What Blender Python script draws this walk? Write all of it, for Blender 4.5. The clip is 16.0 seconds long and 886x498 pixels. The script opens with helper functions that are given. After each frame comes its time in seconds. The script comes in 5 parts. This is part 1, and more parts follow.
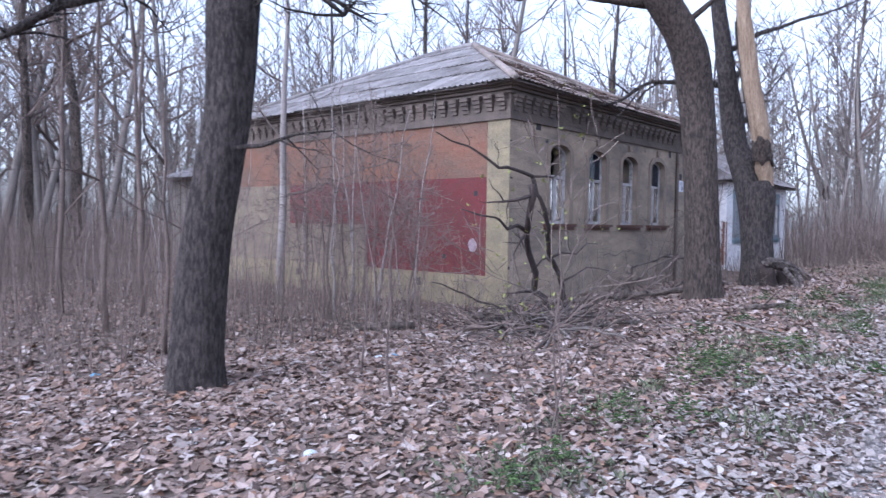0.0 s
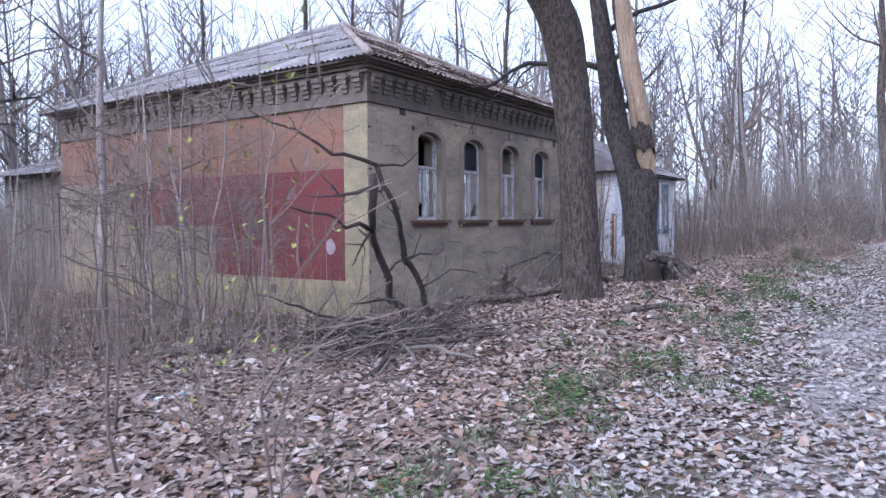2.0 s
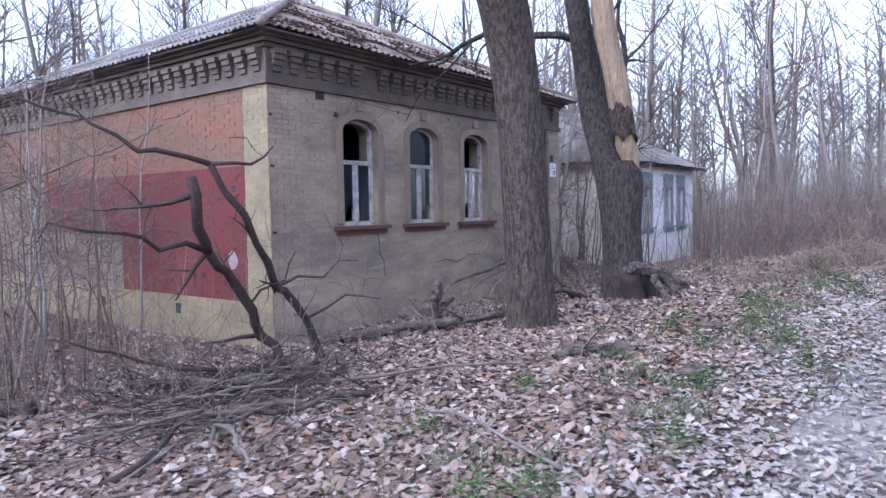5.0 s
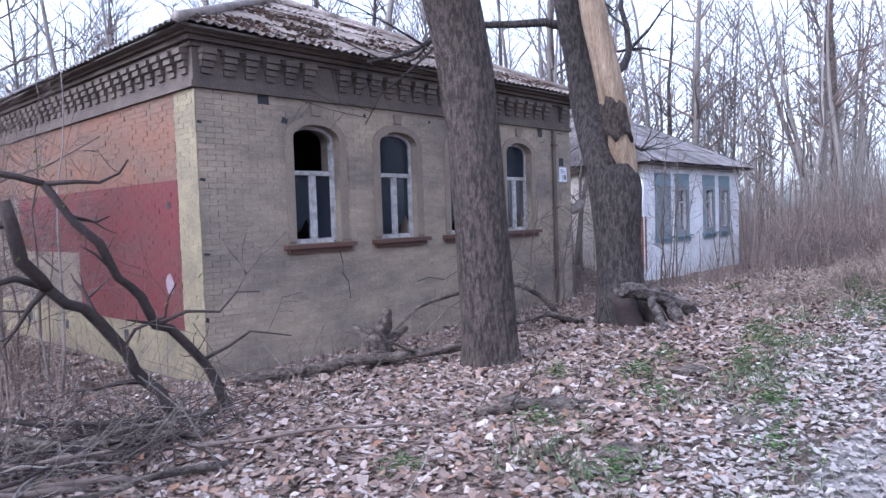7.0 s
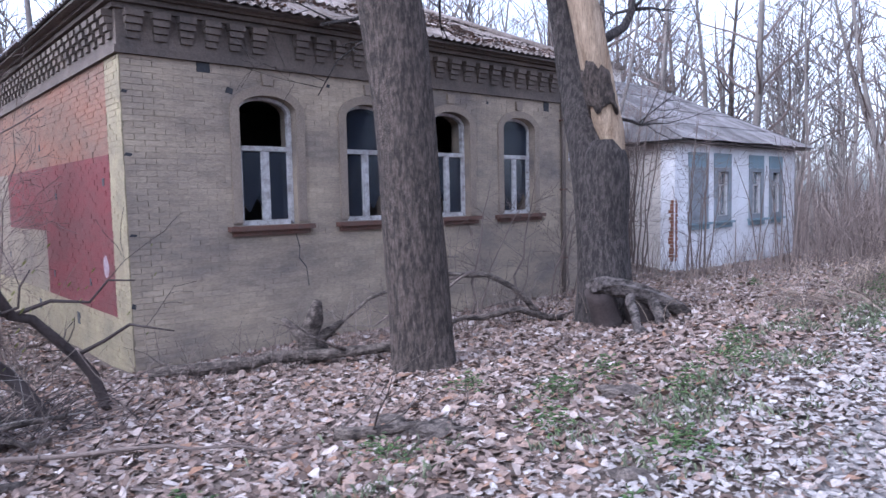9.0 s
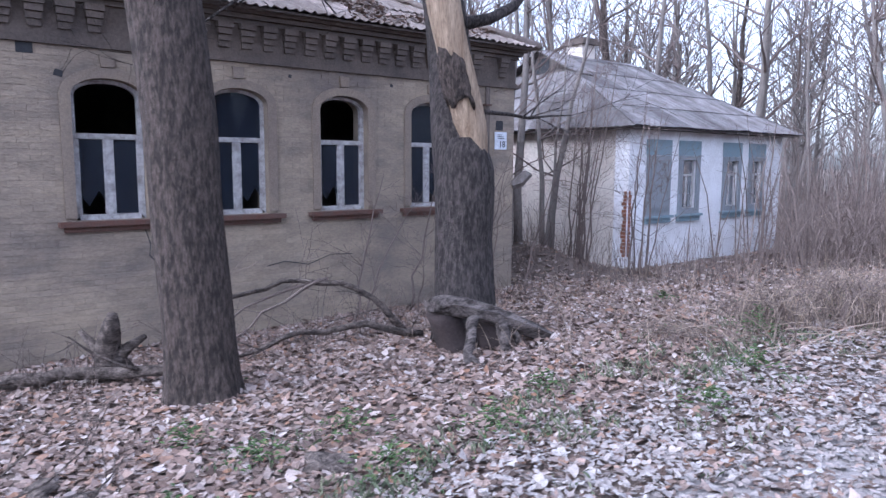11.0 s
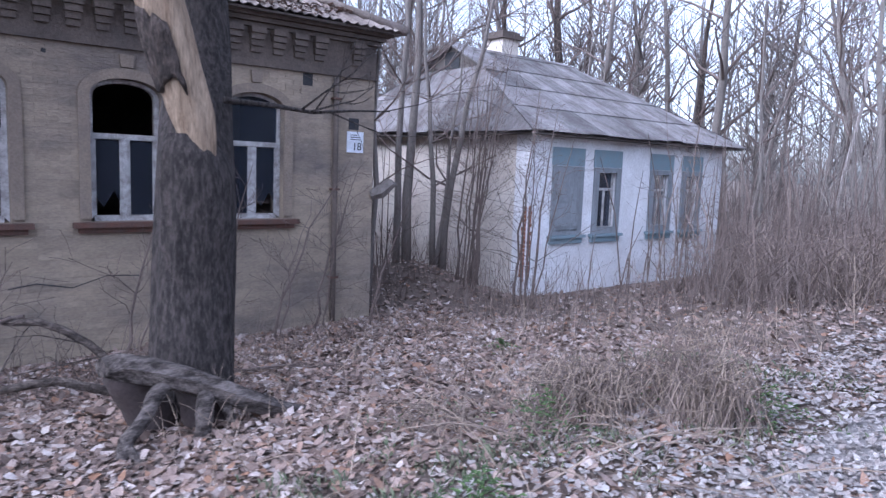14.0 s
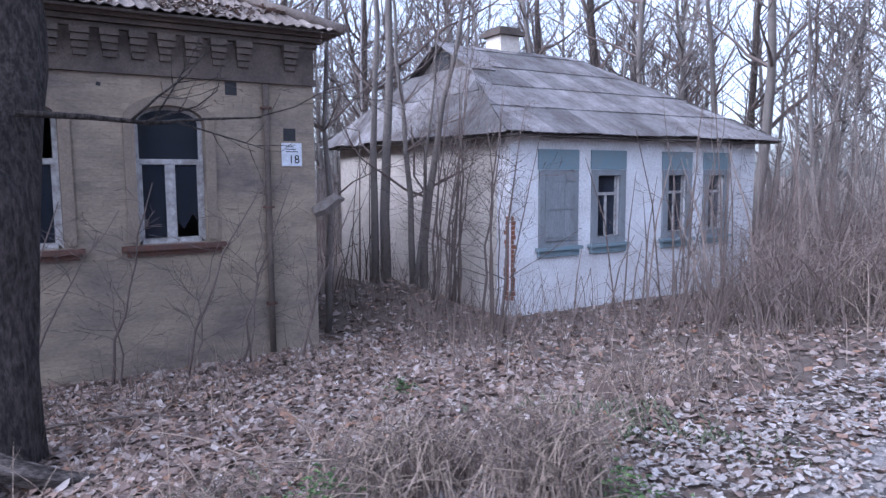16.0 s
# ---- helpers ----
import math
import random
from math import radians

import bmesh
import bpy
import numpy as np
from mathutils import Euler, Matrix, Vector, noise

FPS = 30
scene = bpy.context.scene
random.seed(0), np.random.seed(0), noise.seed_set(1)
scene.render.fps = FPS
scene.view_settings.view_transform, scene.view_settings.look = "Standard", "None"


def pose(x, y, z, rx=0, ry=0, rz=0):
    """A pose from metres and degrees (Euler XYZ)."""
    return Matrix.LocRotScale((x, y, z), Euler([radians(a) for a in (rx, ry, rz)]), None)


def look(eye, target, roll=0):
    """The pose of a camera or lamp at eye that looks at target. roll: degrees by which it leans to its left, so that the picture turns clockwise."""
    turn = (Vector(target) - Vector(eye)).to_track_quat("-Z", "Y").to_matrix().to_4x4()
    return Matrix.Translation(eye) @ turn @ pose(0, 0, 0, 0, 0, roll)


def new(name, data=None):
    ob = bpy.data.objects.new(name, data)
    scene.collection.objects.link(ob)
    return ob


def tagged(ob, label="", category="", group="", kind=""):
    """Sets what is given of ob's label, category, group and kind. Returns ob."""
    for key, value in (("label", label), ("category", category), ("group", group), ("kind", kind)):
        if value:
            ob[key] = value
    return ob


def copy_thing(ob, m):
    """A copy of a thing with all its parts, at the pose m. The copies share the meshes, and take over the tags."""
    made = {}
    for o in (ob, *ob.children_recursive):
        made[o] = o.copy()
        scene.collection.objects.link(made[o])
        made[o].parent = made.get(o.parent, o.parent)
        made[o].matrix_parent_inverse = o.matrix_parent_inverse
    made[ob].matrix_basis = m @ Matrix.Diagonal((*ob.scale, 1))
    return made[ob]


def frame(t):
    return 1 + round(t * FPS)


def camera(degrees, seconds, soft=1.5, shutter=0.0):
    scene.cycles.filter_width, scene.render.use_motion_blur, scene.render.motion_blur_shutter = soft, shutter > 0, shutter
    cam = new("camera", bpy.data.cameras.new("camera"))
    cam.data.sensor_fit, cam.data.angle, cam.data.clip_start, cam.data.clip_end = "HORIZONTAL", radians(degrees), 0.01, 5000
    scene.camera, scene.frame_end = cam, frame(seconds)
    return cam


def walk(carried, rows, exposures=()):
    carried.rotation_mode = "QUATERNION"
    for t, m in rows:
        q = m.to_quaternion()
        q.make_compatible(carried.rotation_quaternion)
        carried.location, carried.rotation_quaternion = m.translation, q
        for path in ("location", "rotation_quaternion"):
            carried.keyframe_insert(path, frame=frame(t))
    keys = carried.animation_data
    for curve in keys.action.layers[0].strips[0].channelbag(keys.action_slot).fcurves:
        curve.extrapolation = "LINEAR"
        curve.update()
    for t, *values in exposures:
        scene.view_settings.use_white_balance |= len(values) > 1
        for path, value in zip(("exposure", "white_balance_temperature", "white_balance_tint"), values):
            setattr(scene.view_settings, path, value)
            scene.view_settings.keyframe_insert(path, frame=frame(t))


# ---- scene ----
cam = camera(65.3, 16.0, soft=1.4, shutter=0.3)
PATH = [
    (0, (0.09, 0.109, 1.538), (-1.235, 1.605, 1.463), 0.8),
    (0.5, (-0.017, 0.567, 1.562), (-1.273, 2.12, 1.466), -0.7),
    (1, (-0.059, 1.082, 1.563), (-1.303, 2.647, 1.501), 0.9),
    (1.5, (-0.121, 1.552, 1.509), (-1.315, 3.155, 1.444), 0.9),
    (1.6, (-0.134, 1.672, 1.519), (-1.302, 3.292, 1.414), 0.3),
    (2, (-0.208, 2.113, 1.55), (-1.331, 3.765, 1.467), -0.5),
    (2.5, (-0.216, 2.589, 1.529), (-1.402, 4.196, 1.424), -0.3),
    (3, (-0.208, 3.106, 1.548), (-1.388, 4.718, 1.456), -0.6),
    (3.5, (-0.205, 3.648, 1.573), (-1.46, 5.203, 1.498), -0.3),
    (4, (-0.217, 4.145, 1.502), (-1.408, 5.749, 1.413), 0.1),
    (4.2, (-0.249, 4.359, 1.552), (-1.406, 5.988, 1.463), -1.1),
    (6.3, (0.234, 6.622, 1.949), (-1.102, 8.103, 1.803), -0.9),
    (6.5, (0.245, 6.829, 1.898), (-1.093, 8.312, 1.788), -0.6),
    (7, (0.182, 7.356, 1.926), (-1.178, 8.82, 1.829), -1.9),
    (7.5, (0.234, 7.851, 1.923), (-1.176, 9.262, 1.778), -0.7),
    (8, (0.268, 8.387, 1.928), (-1.161, 9.777, 1.769), -2.5),
    (8.5, (0.417, 8.846, 1.921), (-1.066, 10.171, 1.704), -1.7),
    (9, (0.522, 9.278, 1.898), (-0.98, 10.59, 1.75), -1.2),
    (9.2, (0.54, 9.453, 1.907), (-0.924, 10.805, 1.74), -0.1),
    (11.3, (1.328, 12.103, 2.334), (-0.242, 13.319, 2.091), 0.3),
    (11.5, (1.287, 12.296, 2.342), (-0.279, 13.519, 2.116), 0.7),
    (12, (1.231, 12.874, 2.352), (-0.31, 14.136, 2.172), -0.8),
    (12.5, (1.2, 13.41, 2.3), (-0.335, 14.672, 2.075), 1.0),
    (13, (1.195, 13.892, 2.359), (-0.324, 15.171, 2.122), 1.9),
    (13.5, (1.145, 14.436, 2.377), (-0.413, 15.672, 2.17), 1.7),
    (14, (1.053, 15.06, 2.418), (-0.498, 16.302, 2.184), 2.2),
    (14.1, (1.054, 15.193, 2.412), (-0.506, 16.427, 2.202), 2.4),
    (14.5, (0.969, 15.613, 2.46), (-0.564, 16.875, 2.218), 0.9),
    (15, (1.051, 16.245, 2.503), (-0.529, 17.441, 2.238), 1.6),
    (15.5, (1.006, 16.736, 2.524), (-0.607, 17.89, 2.268), 1.6),
    (16, (1.188, 17.379, 2.45), (-0.499, 18.432, 2.239), -0.3),
]
walk(cam, [(t, look(eye, target, roll)) for t, eye, target, roll in PATH],
     [(0.0, 1.5, 5150, 17), (4.0, 1.6, 5150, 17), (8.0, 1.8, 5150, 17), (12.0, 1.8, 5100, 17), (16.0, 1.6, 5050, 17)])

# ---- light ----
world = bpy.data.worlds.new("overcast_sky")
scene.world = world
world.use_nodes = True
wn = world.node_tree
wn.nodes.clear()
w_sky = wn.nodes.new("ShaderNodeTexSky")
w_sky.sky_type = "NISHITA"
w_sky.sun_disc = False
w_sky.sun_elevation, w_sky.sun_rotation = radians(38), radians(200)
w_sky.dust_density = 3.0
w_soft = wn.nodes.new("ShaderNodeHueSaturation")
w_soft.inputs["Saturation"].default_value = 0.35
w_bg = wn.nodes.new("ShaderNodeBackground")
w_bg.inputs["Strength"].default_value = 0.15
w_out = wn.nodes.new("ShaderNodeOutputWorld")
wn.links.new(w_sky.outputs[0], w_soft.inputs["Color"])
wn.links.new(w_soft.outputs[0], w_bg.inputs["Color"])
wn.links.new(w_bg.outputs[0], w_out.inputs["Surface"])
sun = new("sun", bpy.data.lights.new("sun", "SUN"))
sun.data.energy, sun.data.angle, sun.data.color = 0.5, radians(60), (1.0, 0.95, 0.92)
sun.matrix_world = look((12, -16, 24), (-6, 12, 0))

# ---- materials ----
def material(name, base, second, scale=3.0, fine=40.0, rough=0.9, bump=0.3, stretch=(1, 1, 1), mix=0.6, metal=0.0, island=0.0, rand=0.0, fade=0.5, grain=0.21, relief=0.02):
    """Two colours mixed by broad stains and fine grain, with relief; pieces differ by island or by object."""
    m = bpy.data.materials.new(name)
    m.use_nodes = True
    nt = m.node_tree
    b = nt.nodes["Principled BSDF"]
    b.inputs["Roughness"].default_value = rough
    b.inputs["Metallic"].default_value = metal
    b.inputs["Specular IOR Level"].default_value = 0.25
    geo = nt.nodes.new("ShaderNodeNewGeometry")
    mp = nt.nodes.new("ShaderNodeMapping")
    mp.inputs["Scale"].default_value = stretch
    nt.links.new(geo.outputs["Position"], mp.inputs["Vector"])

    def noise_tex(s, detail):
        n = nt.nodes.new("ShaderNodeTexNoise")
        n.inputs["Scale"].default_value = s
        n.inputs["Detail"].default_value = detail
        n.inputs["Roughness"].default_value = 0.65
        nt.links.new(mp.outputs[0], n.inputs["Vector"])
        return n
    big, small = noise_tex(scale, 6), noise_tex(fine, 4)
    ramp = nt.nodes.new("ShaderNodeMapRange")
    ramp.inputs["From Min"].default_value, ramp.inputs["From Max"].default_value = 0.5 - 0.5 * fade * 0.5, 0.5 + 0.5 * fade * 0.5
    nt.links.new(big.outputs[0], ramp.inputs["Value"])
    scaled = nt.nodes.new("ShaderNodeMath")
    scaled.operation = "MULTIPLY"
    scaled.inputs[1].default_value = mix
    nt.links.new(ramp.outputs[0], scaled.inputs[0])
    col = nt.nodes.new("ShaderNodeMix")
    col.data_type = "RGBA"
    col.inputs[6].default_value, col.inputs[7].default_value = (*base, 1), (*second, 1)
    nt.links.new(scaled.outputs[0], col.inputs[0])
    hsv = nt.nodes.new("ShaderNodeHueSaturation")
    val = nt.nodes.new("ShaderNodeMapRange")
    val.inputs["From Min"].default_value, val.inputs["From Max"].default_value = 0.3, 0.7
    val.inputs["To Min"].default_value, val.inputs["To Max"].default_value = 1 - grain, 1 + grain
    nt.links.new(small.outputs[0], val.inputs["Value"])
    last = val.outputs[0]
    for amount, node, sock in ((island, geo, "Random Per Island"), (rand, nt.nodes.new("ShaderNodeObjectInfo") if rand else None, "Random")):
        if amount:
            r = nt.nodes.new("ShaderNodeMapRange")
            r.inputs["To Min"].default_value, r.inputs["To Max"].default_value = 1 - amount, 1 + amount
            nt.links.new(node.outputs[sock], r.inputs["Value"])
            mul = nt.nodes.new("ShaderNodeMath")
            mul.operation = "MULTIPLY"
            nt.links.new(last, mul.inputs[0])
            nt.links.new(r.outputs[0], mul.inputs[1])
            last = mul.outputs[0]
    nt.links.new(last, hsv.inputs["Value"])
    nt.links.new(col.outputs[2], hsv.inputs["Color"])
    nt.links.new(hsv.outputs[0], b.inputs["Base Color"])
    bp = nt.nodes.new("ShaderNodeBump")
    bp.inputs["Strength"].default_value = bump
    bp.inputs["Distance"].default_value = relief
    nt.links.new(small.outputs[0], bp.inputs["Height"])
    nt.links.new(bp.outputs[0], b.inputs["Normal"])
    return m


def palette(name, stops, rough=0.85, object_random=False):
    """A material whose separate pieces each take one colour of a ramp."""
    m = material(name, (1, 1, 1), (1, 1, 1), 4, 60, rough, 0.2)
    nt = m.node_tree
    ramp = nt.nodes.new("ShaderNodeValToRGB")
    ramp.color_ramp.interpolation = "LINEAR"
    els = ramp.color_ramp.elements
    while len(els) < len(stops):
        els.new(0.5)
    for n, c in enumerate(stops):
        els[n].position = n / (len(stops) - 1)
        els[n].color = (*c, 1)
    if object_random:
        src = nt.nodes.new("ShaderNodeObjectInfo").outputs["Random"]
    else:
        src = nt.nodes.new("ShaderNodeNewGeometry").outputs["Random Per Island"]
    nt.links.new(src, ramp.inputs[0])
    hsv = next(n for n in nt.nodes if n.bl_idname == "ShaderNodeHueSaturation")
    nt.links.new(ramp.outputs[0], hsv.inputs["Color"])
    return m


M_BRICK = material("tan_brick", (0.375, 0.30, 0.222), (0.155, 0.13, 0.116), 0.9, 28, 0.92, 0.5, stretch=(1, 0.6, 1.6), mix=1.0, island=0.09, fade=0.7, grain=0.15)
M_MORTAR = material("lime_mortar", (0.345, 0.277, 0.207), (0.145, 0.122, 0.109), 0.9, 28, 0.95, 0.5, stretch=(1, 0.6, 1.6), mix=1.0, fade=0.7, grain=0.15)
M_ORANGE = material("orange_painted_brick", (0.20, 0.098, 0.066), (0.145, 0.102, 0.078), 1.4, 28, 0.9, 0.5, stretch=(0.6, 1, 1.5), mix=1.0, island=0.07, fade=0.8)
M_RED = material("dark_red_paint", (0.145, 0.033, 0.036), (0.105, 0.048, 0.045), 1.8, 35, 0.85, 0.5, stretch=(0.6, 1, 1.5), mix=0.9, island=0.05, fade=0.8)
M_YELLOW = material("yellow_limewash", (0.285, 0.24, 0.15), (0.165, 0.135, 0.10), 2.0, 30, 0.92, 0.5, mix=0.9, island=0.06, fade=0.8)
M_TANLOW = material("faded_ochre_wash", (0.225, 0.185, 0.135), (0.145, 0.115, 0.10), 1.4, 30, 0.92, 0.5, mix=0.95, island=0.06, fade=0.8)
M_CORNICE = material("sooty_cornice_brick", (0.15, 0.118, 0.098), (0.072, 0.06, 0.055), 1.6, 30, 0.95, 0.6, mix=0.95, island=0.12, fade=0.8)
M_SURROUND = material("dirty_plaster", (0.25, 0.20, 0.155), (0.175, 0.14, 0.12), 2.5, 40, 0.95, 0.4)
M_SILL = material("rusty_sill", (0.12, 0.06, 0.045), (0.09, 0.07, 0.06), 6, 60, 0.8, 0.4)
M_WHITEWOOD = material("flaking_white_paint", (0.52, 0.50, 0.50), (0.20, 0.18, 0.165), 9, 80, 0.75, 0.5, mix=0.85, fade=0.6)
M_SLATE = material("asbestos_cement_sheet", (0.31, 0.29, 0.285), (0.13, 0.115, 0.11), 1.3, 25, 0.95, 0.5, mix=0.95, rand=0.2, fade=0.7)
M_OLDSLATE = material("stained_flat_sheet", (0.22, 0.205, 0.205), (0.095, 0.08, 0.075), 2.0, 25, 0.95, 0.5, mix=0.95, rand=0.3, fade=0.7)
M_MOSSY = material("leaf_covered_sheet", (0.25, 0.21, 0.19), (0.12, 0.095, 0.08), 1.6, 30, 0.95, 0.7, mix=0.95, rand=0.2)
M_WASH = material("white_limewash", (0.80, 0.79, 0.81), (0.52, 0.49, 0.48), 1.6, 25, 0.9, 0.5, mix=0.7, fade=0.8)
M_CREAM = material("cream_limewash", (0.66, 0.60, 0.54), (0.46, 0.39, 0.33), 1.5, 25, 0.9, 0.5, mix=0.8, fade=0.8)
M_BLUE = material("faded_blue_paint", (0.20, 0.275, 0.315), (0.23, 0.255, 0.27), 5, 60, 0.8, 0.3)
M_BLUEGREY = material("weathered_blue_boards", (0.25, 0.265, 0.285), (0.18, 0.18, 0.185), 5, 60, 0.85, 0.4, stretch=(1, 1, 0.2))
M_TIMBER = material("weathered_grey_timber", (0.19, 0.165, 0.15), (0.09, 0.075, 0.065), 4, 40, 0.92, 0.5, stretch=(3, 3, 0.3), rand=0.25)
# dark colour carries the shade of unlit rooms
M_DARK = material("dark_interior_shade", (0.16, 0.14, 0.13), (0.09, 0.08, 0.075), 2, 20, 0.95, 0.3)
M_BARK = material("furrowed_bark", (0.125, 0.097, 0.083), (0.042, 0.034, 0.031), 9, 22, 0.95, 1.0, stretch=(2.4, 2.4, 0.75), mix=0.9, fade=0.35, grain=0.45, relief=0.08)
M_BARKDARK = material("dark_bark", (0.10, 0.083, 0.077), (0.035, 0.03, 0.029), 9, 22, 0.95, 1.0, stretch=(2.4, 2.4, 0.75), mix=0.9, fade=0.35, grain=0.45, relief=0.08)
# bark colour lifted to include the missing haze of the far trees
M_GREYBARK = material("grey_brown_bark_with_haze", (0.19, 0.165, 0.15), (0.11, 0.097, 0.09), 3, 30, 0.95, 0.6, stretch=(2, 2, 0.4), island=0.25)
M_PALEBARK = material("pale_grey_bark", (0.30, 0.265, 0.25), (0.19, 0.165, 0.155), 3, 30, 0.95, 0.5, stretch=(2, 2, 0.4), island=0.2)
M_BAREWOOD = material("bare_splintered_wood", (0.44, 0.33, 0.235), (0.22, 0.15, 0.10), 4, 26, 0.9, 0.9, stretch=(2.5, 2.5, 0.3), mix=0.9, fade=0.6, grain=0.35, relief=0.05)
M_ROTWOOD = material("rotten_grey_wood", (0.18, 0.145, 0.125), (0.035, 0.027, 0.024), 6, 22, 0.95, 1.0, stretch=(1.3, 1.3, 2.5), mix=0.95, fade=0.5, grain=0.45, relief=0.05)
M_GREYWOOD = material("bleached_grey_wood", (0.21, 0.175, 0.16), (0.035, 0.028, 0.025), 5, 30, 0.92, 1.0, stretch=(3, 0.8, 3), mix=0.95, fade=0.45, grain=0.4, relief=0.04)
M_TWIG = material("brown_twigs", (0.15, 0.115, 0.10), (0.09, 0.072, 0.066), 2, 30, 0.95, 0.2, island=0.35)
M_TWIGPALE = material("pale_dry_stalks", (0.25, 0.195, 0.155), (0.15, 0.115, 0.095), 2, 30, 0.95, 0.2, island=0.4)
M_TWIG_HOLLOW = material("wet_dark_branches_and_hollow_shade", (0.06, 0.045, 0.042), (0.035, 0.028, 0.027), 3, 30, 0.9, 0.5, island=0.2)
M_SOIL = material("woodland_soil", (0.15, 0.115, 0.095), (0.085, 0.066, 0.056), 2.0, 30, 0.98, 0.8, fade=0.8)
M_ROAD = material("grey_dirt_track", (0.27, 0.245, 0.235), (0.16, 0.14, 0.13), 1.6, 40, 0.98, 0.7, fade=0.8)
M_LEAF = palette("dead_leaves", ((0.065, 0.046, 0.038), (0.19, 0.13, 0.103), (0.11, 0.078, 0.066), (0.30, 0.225, 0.19), (0.22, 0.12, 0.075), (0.42, 0.365, 0.34), (0.25, 0.18, 0.152), (0.14, 0.10, 0.083), (0.35, 0.29, 0.26)))
M_CRUSHED = palette("crushed_pale_leaves", ((0.16, 0.13, 0.115), (0.34, 0.305, 0.29), (0.22, 0.185, 0.17), (0.38, 0.35, 0.335), (0.26, 0.215, 0.195)))
M_DULLGRASS = palette("dull_low_grass", ((0.06, 0.07, 0.045), (0.10, 0.12, 0.07), (0.16, 0.165, 0.105)))
M_GRASS = palette("fresh_weeds", ((0.05, 0.075, 0.035), (0.075, 0.115, 0.045), (0.11, 0.165, 0.06)))
M_BUD = palette("yellow_green_buds", ((0.17, 0.19, 0.055), (0.27, 0.28, 0.09)))
M_SIGN = material("enamel_white", (0.66, 0.68, 0.74), (0.5, 0.5, 0.54), 10, 60, 0.5, 0.1)
M_SPLASH = material("dull_pink_grey_paint", (0.30, 0.25, 0.27), (0.2, 0.13, 0.14), 9, 50, 0.9, 0.3)
# black for lettering, and for the painted shade in holes and chips
M_INKSHADE = material("black_lettering_and_gap_shade", (0.03, 0.03, 0.035), (0.05, 0.05, 0.05), 10, 60, 0.7, 0.1)
M_RUST = material("orange_brick_scar", (0.26, 0.115, 0.07), (0.15, 0.075, 0.05), 7, 50, 0.95, 0.6)
M_LITTER = material("pale_plastic_litter", (0.55, 0.62, 0.68), (0.45, 0.5, 0.55), 10, 60, 0.5, 0.2)
M_LITTERBLUE = material("blue_plastic_litter", (0.08, 0.22, 0.36), (0.15, 0.3, 0.4), 10, 60, 0.5, 0.2)
M_GLASS = bpy.data.materials.new("dusty_window_glass")
M_GLASS.use_nodes = True
gb = M_GLASS.node_tree.nodes["Principled BSDF"]
gb.inputs["Base Color"].default_value = (0.12, 0.14, 0.19, 1)
gb.inputs["Roughness"].default_value = 0.04
gb.inputs["Transmission Weight"].default_value = 0.9
gb.inputs["IOR"].default_value = 1.22


# ---- builders ----
class Shape:
    """Gathers vertices and faces of one mesh."""
    def __init__(self):
        self.v, self.f = [], []

    def add(self, verts, faces):
        n = len(self.v)
        self.v.extend(verts)
        self.f.extend(tuple(n + a for a in fc) for fc in faces)

    def box(self, x0, y0, z0, x1, y1, z1, m=None):
        vs = [(x, y, z) for z in (z0, z1) for y in (y0, y1) for x in (x0, x1)]
        if m is not None:
            vs = [tuple(m @ Vector(p)) for p in vs]
        self.add(vs, [(0, 2, 3, 1), (4, 5, 7, 6), (0, 1, 5, 4), (2, 6, 7, 3), (0, 4, 6, 2), (1, 3, 7, 5)])

    def prism(self, outline, put, depth0, depth1):
        """An outline of (u, w) pairs, extruded from depth0 to depth1; put(u, w, d) gives the place."""
        n = len(outline)
        self.add([put(u, w, d) for d in (depth0, depth1) for u, w in outline],
                 [tuple(range(n))[::-1], tuple(range(n, 2 * n))] + [(a, (a + 1) % n, n + (a + 1) % n, n + a) for a in range(n)])

    def tube(self, pts, radii, sides=6, rnd=None, wob=0.0):
        pts = [Vector(p) for p in pts]
        n, rings = len(pts), []
        d0 = (pts[1] - pts[0]).normalized()
        ref = Vector((1, 0, 0)) if abs(d0.x) < 0.8 else Vector((0, 1, 0))
        for i, p in enumerate(pts):
            d = (pts[min(i + 1, n - 1)] - pts[max(i - 1, 0)])
            if d.length < 1e-6:
                d = d0
            d.normalize()
            u = ref - d * ref.dot(d)
            u.normalize()
            w = d.cross(u)
            ref = u
            for k in range(sides):
                a = 2 * math.pi * k / sides
                r = radii[i] * (1 + (rnd.uniform(-wob, wob) if rnd else 0))
                q = p + u * (r * math.cos(a)) + w * (r * math.sin(a))
                rings.append((q.x, q.y, q.z))
        fs = []
        for i in range(n - 1):
            for k in range(sides):
                a, b = i * sides + k, i * sides + (k + 1) % sides
                fs.append((a, b, b + sides, a + sides))
        if sides > 2:
            fs.append(tuple(range(sides))[::-1])
            fs.append(tuple(range((n - 1) * sides, n * sides)))
        self.add(rings, fs)

    def weld(self):
        """Joins the vertices that coincide, so that the pieces make one body."""
        seen, index, verts = {}, [], []
        for p in self.v:
            key = tuple(round(c, 4) for c in p)
            if key not in seen:
                seen[key] = len(verts)
                verts.append(p)
            index.append(seen[key])
        self.v, self.f = verts, [tuple(index[a] for a in fc) for fc in self.f]
        return self

    def mesh(self, name, mat, smooth=False):
        me = bpy.data.meshes.new(name)
        me.from_pydata(self.v, [], self.f)
        me.materials.append(mat)
        if smooth:
            me.shade_smooth()
        me.update()
        return me


def thing(name, shape, mat, label, category, group="", kind="", smooth=False):
    return tagged(new(name, shape.mesh(name, mat, smooth) if shape else None), label, category, group, kind)


